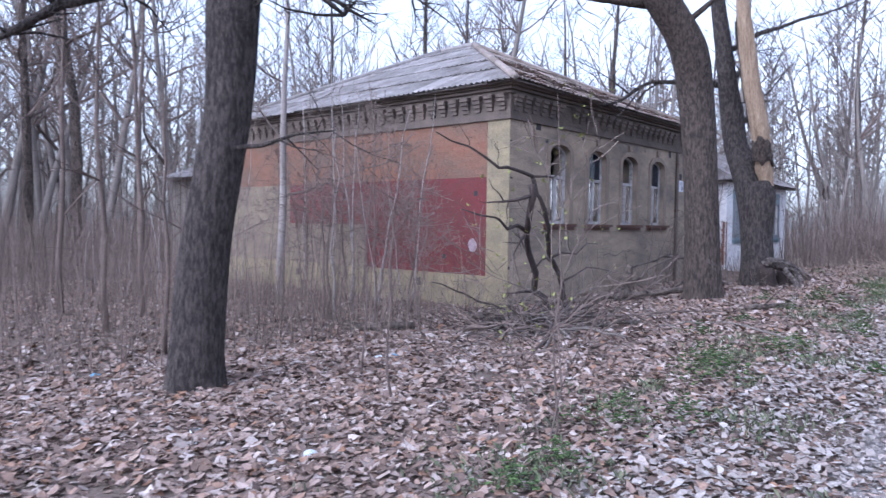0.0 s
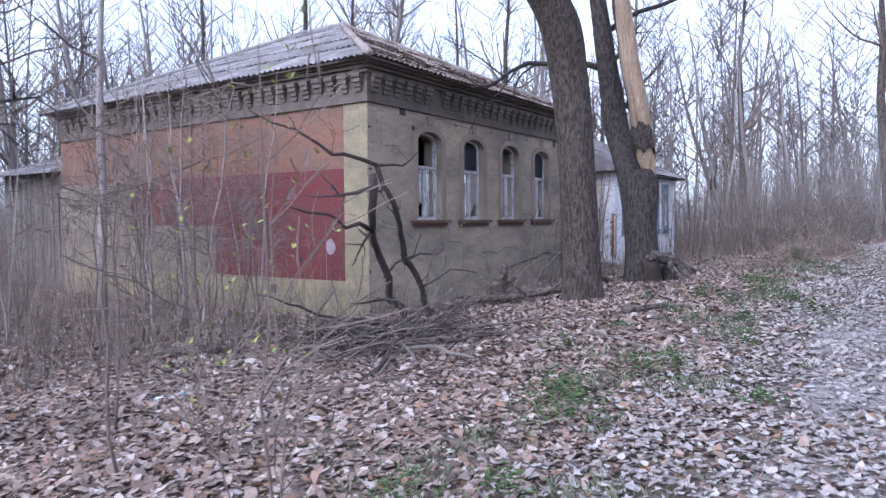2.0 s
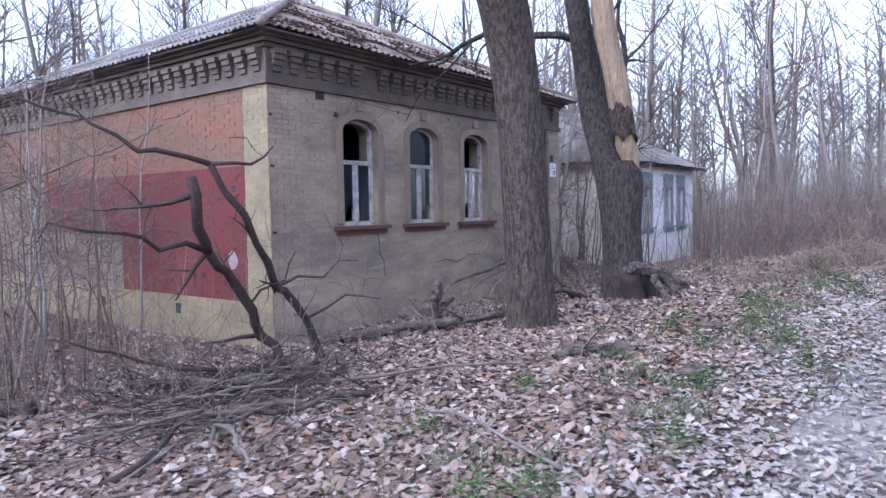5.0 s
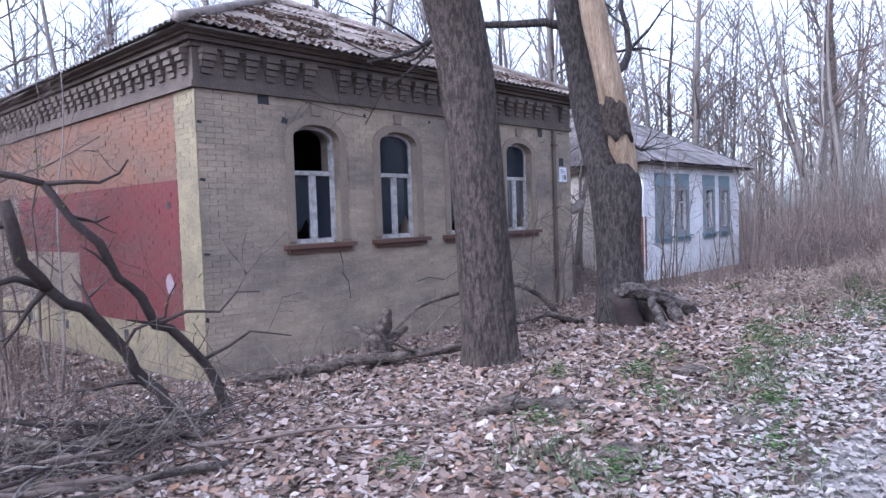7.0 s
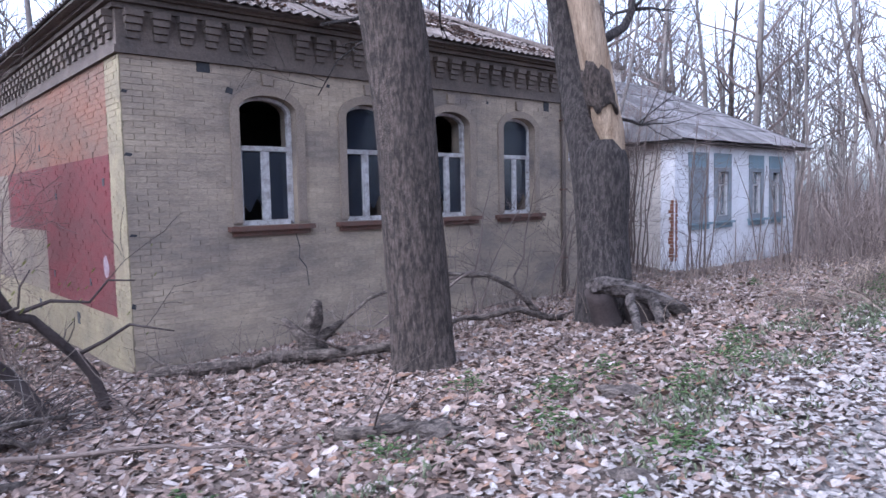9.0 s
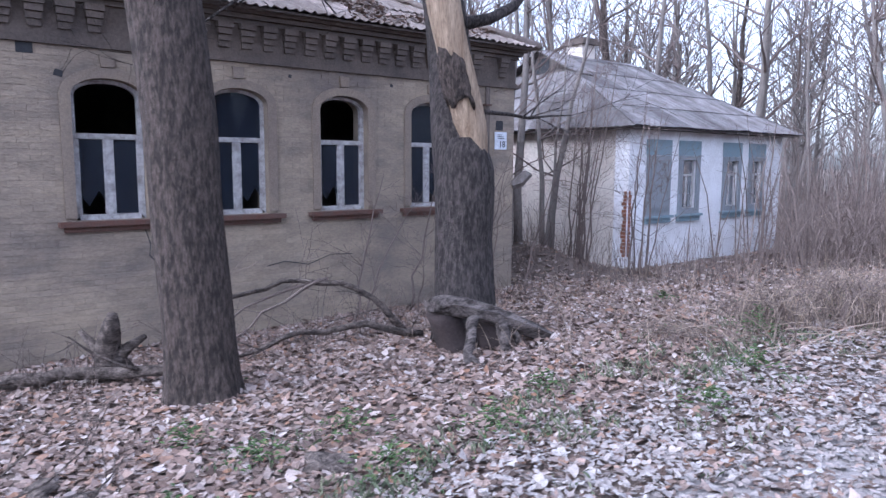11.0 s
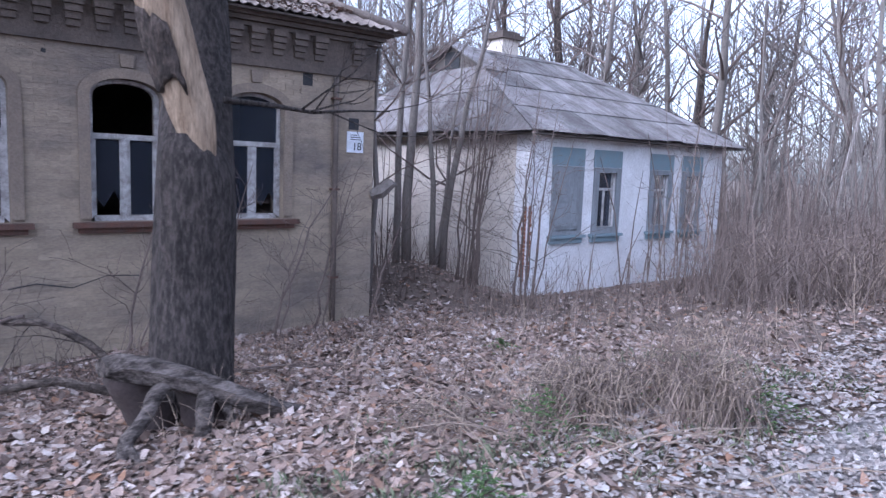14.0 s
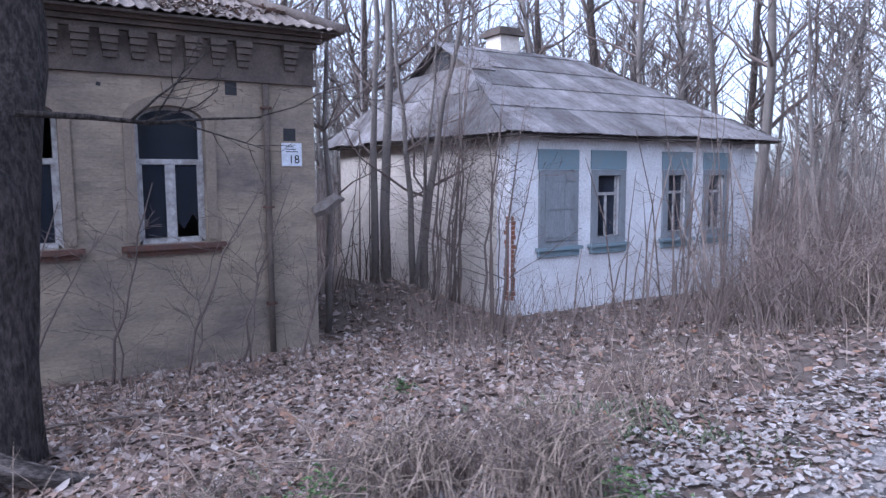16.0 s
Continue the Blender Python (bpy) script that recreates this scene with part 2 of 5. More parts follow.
def part(name, shape, mat, parent, label="", smooth=False):
    ob = new(name, shape.mesh(name, mat, smooth))
    ob.parent = parent
    if label:
        ob["label"] = label
    return ob


def ground_z(x, y):
    """The lie of the land: it climbs along the walk and falls away towards the houses."""
    yy = min(max(y, -4.0), 21.0)
    along = -0.2 + 0.0375 * yy + (0.004 * min(y - 21, 40) if y > 21 else 0)
    if x < -2.5:
        z = along - (0.035 + 0.004 * max(yy, 0)) * -(max(x, -9.5) + 2.5)
    else:
        z = along + 0.05 * min(x + 2.5, 5.0)
    z += 0.7 * math.exp(-(((x + 10.3) / 1.7) ** 2 + ((y - 23.3) / 1.2) ** 2))
    z += 0.04 * noise.noise(Vector((x * 0.6, y * 0.6, 3.1))) + 0.02 * noise.noise(Vector((x * 2.1, y * 2.1, 7.7)))
    return z

# ---- ground ----
def ground_sheet():
    xs = [-600, -200, -80, -50, -40] + [-34 + 0.4 * i for i in range(111)] + [14, 20, 40, 80, 200, 600]
    ys = [-600, -200, -60, -30, -15] + [-8 + 0.4 * i for i in range(126)] + [46, 55, 80, 200, 600]
    sh = Shape()
    sh.v = [(x, y, ground_z(x, y)) for y in ys for x in xs]
    w = len(xs)
    sh.f = [(j * w + i, j * w + i + 1, (j + 1) * w + i + 1, (j + 1) * w + i) for j in range(len(ys) - 1) for i in range(w - 1)]
    return thing("ground", sh, M_SOIL, "brown woodland floor under fallen leaves", "ground", kind="structure", smooth=True)


ground = ground_sheet()
sh = Shape()
rr = random.Random(5)
ny = 150
for i in range(ny + 1):
    y = -12 + i * 0.4
    edge = -1.35 + 0.35 * noise.noise(Vector((y * 0.5, 1.3, 0)))
    for k in range(9):
        x = edge + k * 0.62
        sh.v.append((x, y, ground_z(x, y) + (-0.03 if k in (0, 8) else 0.012)))
for i in range(ny):
    for k in range(8):
        a = i * 9 + k
        sh.f.append((a, a + 1, a + 10, a + 9))
thing("road", sh, M_ROAD, "grey dirt track strewn with trodden leaves", "road", kind="structure", smooth=True)

# ---- brick house ----
FX, SY, FY1, SX1 = -8.6, 12.0, 21.25, -19.6
WIN = (13.98, 15.73, 17.48, 19.23)
HALF, SILL, SPRING, RISE = 0.44, 1.62, 3.17, 0.22
EAVE = 4.5
front = lambda u, w, d: (FX - d, u, w)
side = lambda u, w, d: (u, SY + d, w)
house = thing("brick_house", None, None, "abandoned single-storey tan brick house with red painted side", "house")

sh = Shape()
edges = [SY + 0.45] + [e for c in WIN for e in (c - HALF, c + HALF)] + [FY1 - 0.45]
rect = lambda a, b, lo, hi: [(a, lo), (b, lo), (b, hi), (a, hi)]
for a, b in zip(edges[0::2], edges[1::2]):
    sh.prism(rect(a, b, -0.9, EAVE), front, 0.005, 0.45)
arch = lambda c, half, rise, n=12: [(c - half * math.cos(math.pi * k / n), SPRING + rise * math.sin(math.pi * k / n)) for k in range(n + 1)]
for c in WIN:
    sh.prism(rect(c - HALF, c + HALF, -0.9, SILL - 0.06), front, 0.005, 0.45)
    pts = arch(c, HALF, RISE)
    for (u0, w0), (u1, w1) in zip(pts, pts[1:]):
        sh.prism([(u0, w0), (u1, w1), (u1, EAVE), (u0, EAVE)], front, 0.005, 0.45)
part("front_wall", sh.weld(), M_MORTAR, house)
sh = Shape()
sh.prism(rect(SX1, FX - 0.014, -0.9, EAVE), side, 0.014, 0.45)
part("side_wall", sh, M_MORTAR, house)
sh = Shape()
sh.box(SX1, FY1 - 0.45, -0.9, FX, FY1, EAVE)
sh.box(SX1, SY + 0.45, -0.9, SX1 + 0.45, FY1 - 0.45, EAVE)
part("rear_wall", sh, M_BRICK, house)
# added floor, ceiling and partition, coloured dark to read as shaded rooms
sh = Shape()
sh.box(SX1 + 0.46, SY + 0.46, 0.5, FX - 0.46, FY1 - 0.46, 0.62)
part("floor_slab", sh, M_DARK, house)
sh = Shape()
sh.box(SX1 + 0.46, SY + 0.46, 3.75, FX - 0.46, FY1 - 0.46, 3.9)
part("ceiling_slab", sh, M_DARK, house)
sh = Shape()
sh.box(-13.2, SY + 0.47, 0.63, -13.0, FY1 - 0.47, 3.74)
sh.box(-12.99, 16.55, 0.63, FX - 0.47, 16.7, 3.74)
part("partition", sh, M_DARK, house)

# cornice
sh = Shape()
sh.box(FX - 0.05, SY - 0.05, 3.76, FX + 0.05, FY1 + 0.03, 3.85)
sh.box(SX1, SY - 0.05, 3.76, FX - 0.052, SY + 0.05, 3.85)
part("string_course", sh, M_CORNICE, house)
for n in range(3):
    sh = Shape()
    o, z = 0.06 + 0.06 * n, 4.3 + 0.068 * n
    sh.box(FX - 0.05, SY - o, z, FX + o, FY1 + o, z + 0.062)
    sh.box(SX1, SY - o, z, FX - 0.052, SY + 0.05, z + 0.062)
    part("corbel_course", sh, M_CORNICE, house)
sh = Shape()
sh.box(FX - 0.05, SY - 0.012, 3.852, FX + 0.012, FY1 + 0.01, 4.298)
sh.box(SX1, SY - 0.012, 3.852, FX - 0.052, SY + 0.05, 4.298)
part("frieze", sh, M_CORNICE, house)


def dentil_mesh():
    s = Shape()
    for n, (h, o) in enumerate(((0.0, 0.035), (0.085, 0.065), (0.17, 0.10), (0.255, 0.13))):
        wd = 0.075 + 0.012 * n
        s.box(-0.01, -wd, h, o, wd, h + 0.078)
    return s.mesh("dentil", M_CORNICE)


dm = dentil_mesh()
dr = random.Random(3)
y = SY + 0.18
while y < FY1 - 0.1:
    if dr.random() > 0.06:
        ob = new("dentil", dm)
        ob.parent = house
        ob.matrix_local = pose(FX + 0.014, y, 3.955)
    y += 0.335
x = FX - 0.18
while x > SX1 + 0.1:
    if dr.random() > 0.06:
        ob = new("dentil", dm)
        ob.parent = house
        ob.matrix_local = pose(x, SY - 0.014, 3.955, 0, 0, -90)
    x -= 0.335


# window surrounds, sills, frames
def house_window(c, broken):
    w = new("window")
    w.parent = house
    w["label"] = "arched sash window with flaking white frame, broken panes"
    s = Shape()
    outer, inner = arch(c, HALF + 0.135, RISE + 0.13), arch(c, HALF + 0.002, RISE + 0.002)
    path_o = [(c - HALF - 0.135, SILL - 0.02)] + outer + [(c + HALF + 0.135, SILL - 0.02)]
    path_i = [(c - HALF - 0.002, SILL - 0.02)] + inner + [(c + HALF + 0.002, SILL - 0.02)]
    for k in range(len(path_o) - 1):
        s.prism([path_o[k], path_o[k + 1], path_i[k + 1], path_i[k]], front, -0.035, 0.03)
    s.prism([(c - 0.07, SPRING + RISE + 0.14), (c + 0.07, SPRING + RISE + 0.14), (c + 0.09, SPRING + RISE + 0.30), (c - 0.09, SPRING + RISE + 0.30)], front, -0.05, 0.03)
    part("surround", s, M_SURROUND, w)
    s = Shape()
    s.prism(rect(c - 0.66, c + 0.66, SILL - 0.13, SILL - 0.065), front, -0.12, 0.4)
    s.prism(rect(c - 0.60, c + 0.60, SILL - 0.20, SILL - 0.132), front, -0.06, 0.012)
    part("sill", s, M_SILL, w, "rust-brown projecting window sill")
    s = Shape()
    fr = 0.06
    i_o, i_i = arch(c, HALF - 0.003, RISE - 0.003), arch(c, HALF - fr, RISE - 0.05)
    po = [(c - HALF + 0.003, SILL - 0.06)] + i_o + [(c + HALF - 0.003, SILL - 0.06)]
    pi = [(c - HALF + fr, SILL)] + i_i + [(c + HALF - fr, SILL)]
    for k in range(len(po) - 1):
        s.prism([po[k], po[k + 1], pi[k + 1], pi[k]], front, 0.12, 0.20)
    s.prism(rect(c - HALF + fr, c + HALF - fr, SILL - 0.06, SILL + 0.01), front, 0.121, 0.20)
    f = part("frame", s, M_WHITEWOOD, w)
    s = Shape()
    s.prism(rect(c - HALF + fr, c + HALF - fr, 2.62, 2.69), front, 0.115, 0.19)
    part("transom", s, M_WHITEWOOD, f)
    s = Shape()
    s.prism(rect(c - 0.035, c + 0.035, SILL + 0.01, 2.618), front, 0.115, 0.19)
    part("mullion", s, M_WHITEWOOD, f)
    for k, (a, b) in enumerate(((c - HALF + fr, c - 0.035), (c + 0.035, c + HALF - fr))):
        s = Shape()
        for u in (a, b - 0.03):
            s.prism(rect(u, u + 0.03, SILL + 0.012, 2.616), front, 0.125, 0.165)
        part("casement", s, M_WHITEWOOD, f)
        outline = rect(a + 0.03, b - 0.03, SILL + 0.02, 2.61)
        if (k + broken) % 2:
            outline = [(a + 0.03, SILL + 0.25), (a + 0.12, SILL + 0.12), (b - 0.1, SILL + 0.33), (b - 0.03, SILL + 0.2), (b - 0.03, 2.61), (a + 0.03, 2.61)]
        s = Shape()
        s.prism(outline, front, 0.146, 0.150)
        g = part("pane", s, M_GLASS, f)
        g.visible_shadow = False
    if not broken % 2:
        s = Shape()
        s.prism([(c - HALF + fr, 2.69)] + arch(c, HALF - fr, RISE - 0.05) + [(c + HALF - fr, 2.69)], front, 0.146, 0.150)
        g = part("pane", s, M_GLASS, f)
        g.visible_shadow = False
    return w


for n, c in enumerate(WIN):
    house_window(c, (1, 0, 1, 2)[n])

# putlog holes and small vents, their shade painted as thin black plates
for u, w, a, b in ((13.07, 3.73, 0.09, 0.10), (20.05, 3.66, 0.08, 0.09), (20.87, 3.05, 0.09, 0.09)):
    sh = Shape()
    sh.prism(rect(u - a, u + a, w - b, w + b), front, -0.006, 0.02)
    part("vent_opening", sh, M_INKSHADE, house, "small dark square painted as the shade in a vent hole")
for u, w in ((-11.2, 0.16), (-13.85, 0.12), (-15.9, 0.12), (-10.4, 0.78), (-12.2, 2.05), (-13.2, 2.9), (-9.5, 2.2), (-12.6, 0.75), (-16.5, 0.9)):
    sh = Shape()
    r = 0.075 if w < 0.2 else 0.045
    sh.prism(rect(u - r, u + r, w - r * 1.2, w + r * 1.2), side, -0.006, 0.02)
    part("putlog_hole", sh, M_INKSHADE, house, "small dark patch painted as the shade in a brickwork hole")
# added tube with bands draws the dark upright groove near the corner
sh = Shape()
sh.tube([(FX + 0.05, 20.52, z) for z in (-0.3, 1.2, 2.6, 3.74)], [0.045] * 4, 8)
part("downpipe", sh, M_CORNICE, house, "dull brown upright tube standing in for a groove in the brick front", smooth=True)
sh = Shape()
for z in (0.6, 2.0, 3.4):
    sh.box(FX, 20.45, z, FX + 0.1, 20.59, z + 0.03)
part("pipe_bracket", sh, M_SILL, house)

sh = Shape()
sh.tube([(FX - 0.02, FY1 - 0.02, 1.92), (FX + 0.06, FY1 + 0.12, 1.98), (FX + 0.08, FY1 + 0.3, 2.12), (FX + 0.1, FY1 + 0.42, 2.1)], [0.09, 0.12, 0.1, 0.02], 6)
part("bent_tin", sh, M_TIMBER, house, "bent rusty tin sticking out of the corner")
# house number plate
plate = thing("number_plate", None, None, "small white enamel house number plate on brick", "sign")
sh = Shape()
sh.box(FX + 0.012, 20.74, 2.60, FX + 0.03, 21.04, 2.93)
part("plate", sh, M_SIGN, plate)
fc = bpy.data.curves.new("number", "FONT")
fc.body = "18"
fc.size, fc.extrude, fc.align_x = 0.17, 0.003, "CENTER"
tx = new("digits", fc)
tx.parent = plate
tx.matrix_local = pose(FX + 0.034, 20.92, 2.64, 90, 0, 90)
fc.materials.append(M_INKSHADE)
sh = Shape()
for n in range(3):
    sh.box(FX + 0.031, 20.80, 2.80 + n * 0.035, FX + 0.034, 20.98 - 0.03 * n, 2.812 + n * 0.035)
part("faded_line", sh, M_INKSHADE, plate)


# roof of corrugated sheets
def roof_slope(parent, e0, e1, t0, t1, mat, wave=0.0, sheet=1.1, row=1.25, thick=0.012, seed=0, lap=0.03, name="roof_sheet"):
    e0, e1, t0, t1 = (Vector(p) for p in (e0, e1, t0, t1))
    along = (e1 - e0).normalized()
    L = (e1 - e0).length
    mid = (t0 + t1) / 2 - e0
    up = mid - along * mid.dot(along)
    S = up.length
    up.normalize()
    nrm = along.cross(up)
    if nrm.z < 0:
        nrm = -nrm
    a0, a1 = (t0 - e0).dot(along), (t1 - e0).dot(along)
    rnd = random.Random(seed)

    def smax(u):
        if u < a0:
            return S * u / a0
        if u > a1:
            return S * (L - u) / (L - a1)
        return S
    step = 0.055 if wave else 0.4
    u = 0.0
    while u < L - 0.02:
        ub = min(u + sheet, L)
        s0 = 0.0
        while s0 < S - 0.02:
            s1 = min(s0 + row + 0.08, S)
            n = max(2, int((ub - u) / step))
            cols = []
            jit, tilt = rnd.uniform(-0.05, 0.02), rnd.uniform(0, 0.014)
            for k in range(n + 1):
                q = u + (ub - u) * k / n
                top = min(s1, smax(q))
                lo = min(s0 + (jit if s0 == 0 else 0), top)
                h = wave * math.sin(q * 2 * math.pi / 0.155)
                cols.append((q, lo, top, h))
            if max(c[2] - c[1] for c in cols) > 0.05:
                sh = Shape()
                for q, lo, top, h in cols:
                    for s, lift in ((lo, lap + tilt), (top, 0.0)):
                        p = e0 + along * q + up * s + nrm * (h + lift)
                        sh.v.append(tuple(p))
                        sh.v.append(tuple(p - nrm * thick))
                for k in range(n):
                    a = k * 4
                    sh.f += [(a, a + 4, a + 6, a + 2), (a + 1, a + 3, a + 7, a + 5), (a, a + 1, a + 5, a + 4), (a + 2, a + 6, a + 7, a + 3)]
                part(name, sh, mat, parent)
            s0 += row
        u += sheet


OV = 0.36
roof = new("roof")
roof.parent = house
roof["label"] = "weathered grey corrugated asbestos hipped roof"
ex0, ex1, ey0, ey1 = SX1 - OV, FX + OV, SY - OV, FY1 + OV
ez, rz = EAVE + 0.0, 6.95
ra, rb = (-14.7, 16.62, rz), (-13.4, 16.62, rz)
roof_slope(roof, (ex0, ey0, ez), (ex1, ey0, ez), ra, rb, M_SLATE, 0.024, seed=1)
roof_slope(roof, (ex1, ey0, ez), (ex1, ey1, ez), rb, rb, M_MOSSY, 0.024, seed=2)
roof_slope(roof, (ex1, ey1, ez), (ex0, ey1, ez), rb, ra, M_SLATE, 0.024, seed=3)
roof_slope(roof, (ex0, ey1, ez), (ex0, ey0, ez), ra, ra, M_SLATE, 0.024, seed=4)
for a, b in (((ex1, ey0, ez), rb), ((ex1, ey1, ez), rb), ((ex0, ey0, ez), ra), ((ex0, ey1, ez), ra), (ra, rb)):
    sh = Shape()
    a, b = Vector(a), Vector(b)
    sh.tube([a.lerp(b, k / 6) + Vector((0, 0, 0.04)) for k in range(7)], [0.08] * 7, 8)
    part("hip_cap", sh, M_MOSSY if a.x > -9 else M_SLATE, roof, smooth=True)
sh = Shape()
sh.box(SX1, SY - 0.30, EAVE - 0.02, FX + 0.30, SY + 0.1, EAVE + 0.012)
sh.box(FX - 0.1, SY + 0.102, EAVE - 0.02, FX + 0.30, FY1 + 0.3, EAVE + 0.012)
part("soffit", sh, M_TIMBER, roof, "dark weathered eaves boards")

# timber shed beyond the side wall
shed = thing("timber_shed", None, None, "grey weathered board shed leaning on the house", "shed")
sr = random.Random(8)
sh = Shape()
sh.box(-24.5, 12.75, -0.9, -19.62, 16.0, 3.2)
part("shed_core", sh, M_DARK, shed)
for n in range(26):
    x = -24.5 + n * 0.187
    sh = Shape()
    sh.box(x, 12.70 + sr.uniform(-0.015, 0.015), -0.7, x + 0.165, 12.738, 3.05 + sr.uniform(-0.1, 0.1))
    part("board", sh, M_TIMBER, shed)
roof_slope(shed, (-24.9, 12.2, 3.0), (-19.65, 12.2, 3.0), (-24.9, 16.0, 4.3), (-19.65, 16.0, 4.3), M_SLATE, 0.024, seed=6)

# ---- white cottage ----
CX, CY0, CY1, CX1 = -8.6, 24.9, 31.95, -16.0
cfront = lambda u, w, d: (CX - d, u, w)
cottage = thing("white_cottage", None, None, "whitewashed cottage with blue shutters and grey roof", "house")
CW = ((25.52, 26.5), (26.82, 27.76), (28.82, 29.74), (30.12, 31.0))
W0, W1, CE = 1.22, 2.5, 3.25
sh = Shape()
ed = [CY0] + [e for a, b in CW for e in (a + 0.14, b - 0.14)] + [CY1]
for a, b in zip(ed[0::2], ed[1::2]):
    sh.prism(rect(a, b, -0.8, CE), cfront, 0.0, 0.4)
for a, b in CW:
    sh.prism(rect(a + 0.14, b - 0.14, -0.8, W0), cfront, 0.0, 0.4)
    sh.prism(rect(a + 0.14, b - 0.14, W1, CE), cfront, 0.0, 0.4)
part("front_wall", sh.weld(), M_WASH, cottage)
sh = Shape()
sh.box(CX1, CY0, -0.8, CX - 0.402, CY0 + 0.4, CE)
part("side_wall", sh, M_CREAM, cottage, "cream limewashed side wall")
sh = Shape()
sh.box(CX1, CY0 + 0.402, -0.8, CX1 + 0.4, CY1, CE)
sh.box(CX1 + 0.402, CY1 - 0.4, -0.8, CX - 0.402, CY1, CE)
part("rear_wall", sh, M_CREAM, cottage)
# added inner slabs, with the indoor shade put into their colour
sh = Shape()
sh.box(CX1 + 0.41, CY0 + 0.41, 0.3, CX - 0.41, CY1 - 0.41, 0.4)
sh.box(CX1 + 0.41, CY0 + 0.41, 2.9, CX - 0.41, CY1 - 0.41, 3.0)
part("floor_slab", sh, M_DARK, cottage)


def cottage_window(a, b, shut):
    w = new("window")
    w.parent = cottage
    w["label"] = "faded blue wooden window with closed shutters" if shut else "faded blue wooden window with peeling frame"
    s = Shape()
    s.prism(rect(a, b, W1 + 0.05, W1 + 0.42), cfront, -0.035, -0.004)
    part("head_board", s, M_BLUE, w, "flat blue painted board above the window")
    s = Shape()
    s.prism(rect(a + 0.02, a + 0.17, W0 - 0.1, W1 + 0.045), cfront, -0.05, -0.004)
    s.prism(rect(b - 0.17, b - 0.02, W0 - 0.1, W1 + 0.045), cfront, -0.05, -0.004)
    s.prism(rect(a + 0.172, b - 0.172, W1 - 0.06, W1 + 0.045), cfront, -0.045, -0.004)
    s.prism(rect(a + 0.172, b - 0.172, W0 - 0.1, W0 + 0.04), cfront, -0.045, -0.004)
    part("casing", s, M_BLUEGREY, w)
    s = Shape()
    s.prism(rect(a - 0.05, b + 0.05, W0 - 0.16, W0 - 0.102), cfront, -0.13, -0.004)
    s.prism(rect(a, b, W0 - 0.28, W0 - 0.162), cfront, -0.07, -0.004)
    part("sill", s, M_BLUE, w)
    s = Shape()
    p0, p1 = a + 0.172, b - 0.172
    for lo, hi in ((p0, p0 + 0.05), (p1 - 0.05, p1), ((p0 + p1) / 2 - 0.025, (p0 + p1) / 2 + 0.025)):
        s.prism(rect(lo, hi, W0 + 0.04, (W1 - 0.06) if lo != (p0 + p1) / 2 - 0.025 else 2.05), cfront, 0.05, 0.10)
    s.prism(rect(p0 + 0.05, p1 - 0.05, 2.052, 2.11), cfront, 0.05, 0.10)
    f = part("frame", s, M_WHITEWOOD, w)
    s = Shape()
    s.prism(rect(p0 + 0.02, p1 - 0.02, W0 + 0.05, W1 - 0.07), cfront, 0.073, 0.077)
    g = part("pane", s, M_GLASS, f)
    g.visible_shadow = False
    if shut:
        for lo, hi in ((a + 0.14, (a + b) / 2 + 0.1), ((a + b) / 2 + 0.105, b - 0.14)):
            s = Shape()
            s.prism(rect(lo, hi, W0 + 0.02, W1 - 0.02), cfront, -0.075, -0.052)
            for z in (W0 + 0.08, W0 + 0.6, W1 - 0.16):
                s.prism(rect(lo + 0.03, hi - 0.03, z, z + 0.08), cfront, -0.09, -0.0755)
            part("shutter", s, M_BLUEGREY, w)


for n, (a, b) in enumerate(CW):
    cottage_window(a, b, n in (0,))
croof = new("roof")
croof.parent = cottage
croof["label"] = "grey flat asbestos sheet roof, stained and patched"
cx0, cx1, cy0, cy1 = CX1 - 0.4, CX + 0.42, CY0 - 0.42, CY1 + 0.42
RX, CR = -12.3, 5.4
g0, g1 = (RX, CY0 + 1.2, CR), (RX, CY1 - 2.2, CR)
roof_slope(croof, (cx1, cy0, CE - 0.05), (cx1, cy1, CE - 0.05), g0, g1, M_OLDSLATE, 0.008, 0.55, 1.1, seed=11, lap=0.012)
roof_slope(croof, (cx0, cy1, CE - 0.05), (cx0, cy0, CE - 0.05), g1, g0, M_OLDSLATE, 0.008, 0.55, 1.1, seed=12, lap=0.012)
roof_slope(croof, (cx0, cy0, CE - 0.05), (cx1, cy0, CE - 0.05), (RX - 1.3, CY0 + 0.75, 4.75), (RX + 1.3, CY0 + 0.75, 4.75), M_OLDSLATE, 0.008, 0.55, 1.1, seed=13, lap=0.012)
roof_slope(croof, (cx1, cy1, CE - 0.05), (cx0, cy1, CE - 0.05), g1, g1, M_OLDSLATE, 0.008, 0.55, 1.1, seed=14, lap=0.012)
sh = Shape()
sh.prism([(RX - 1.15, 4.72), (RX + 1.15, 4.72), (RX, CR - 0.08)], lambda u, w, d: (u, CY0 + 0.95 + d, w), 0, 0.08)
gab = part("gablet", sh, M_TIMBER, croof, "small dark boarded gable in the roof")
# loft opening drawn as a black sheet in place of its shade
sh = Shape()
sh.box(RX - 0.3, CY0 + 0.93, 4.8, RX + 0.25, CY0 + 0.945, 5.2)
part("loft_opening", sh, M_INKSHADE, gab)
for sgn in (-1, 1):
    sh = Shape()
    m = Matrix.Translation((RX, CY0 + 0.72, CR + 0.02)) @ Matrix.Rotation(sgn * math.atan2(CR - 4.7, 1.35), 4, "Y")
    sh.box(-0.02 if sgn > 0 else -1.65, 0, -0.03, 1.65 if sgn > 0 else 0.02, 0.6, 0.0, m)
    part("verge_sheet", sh, M_OLDSLATE, croof)
sh = Shape()
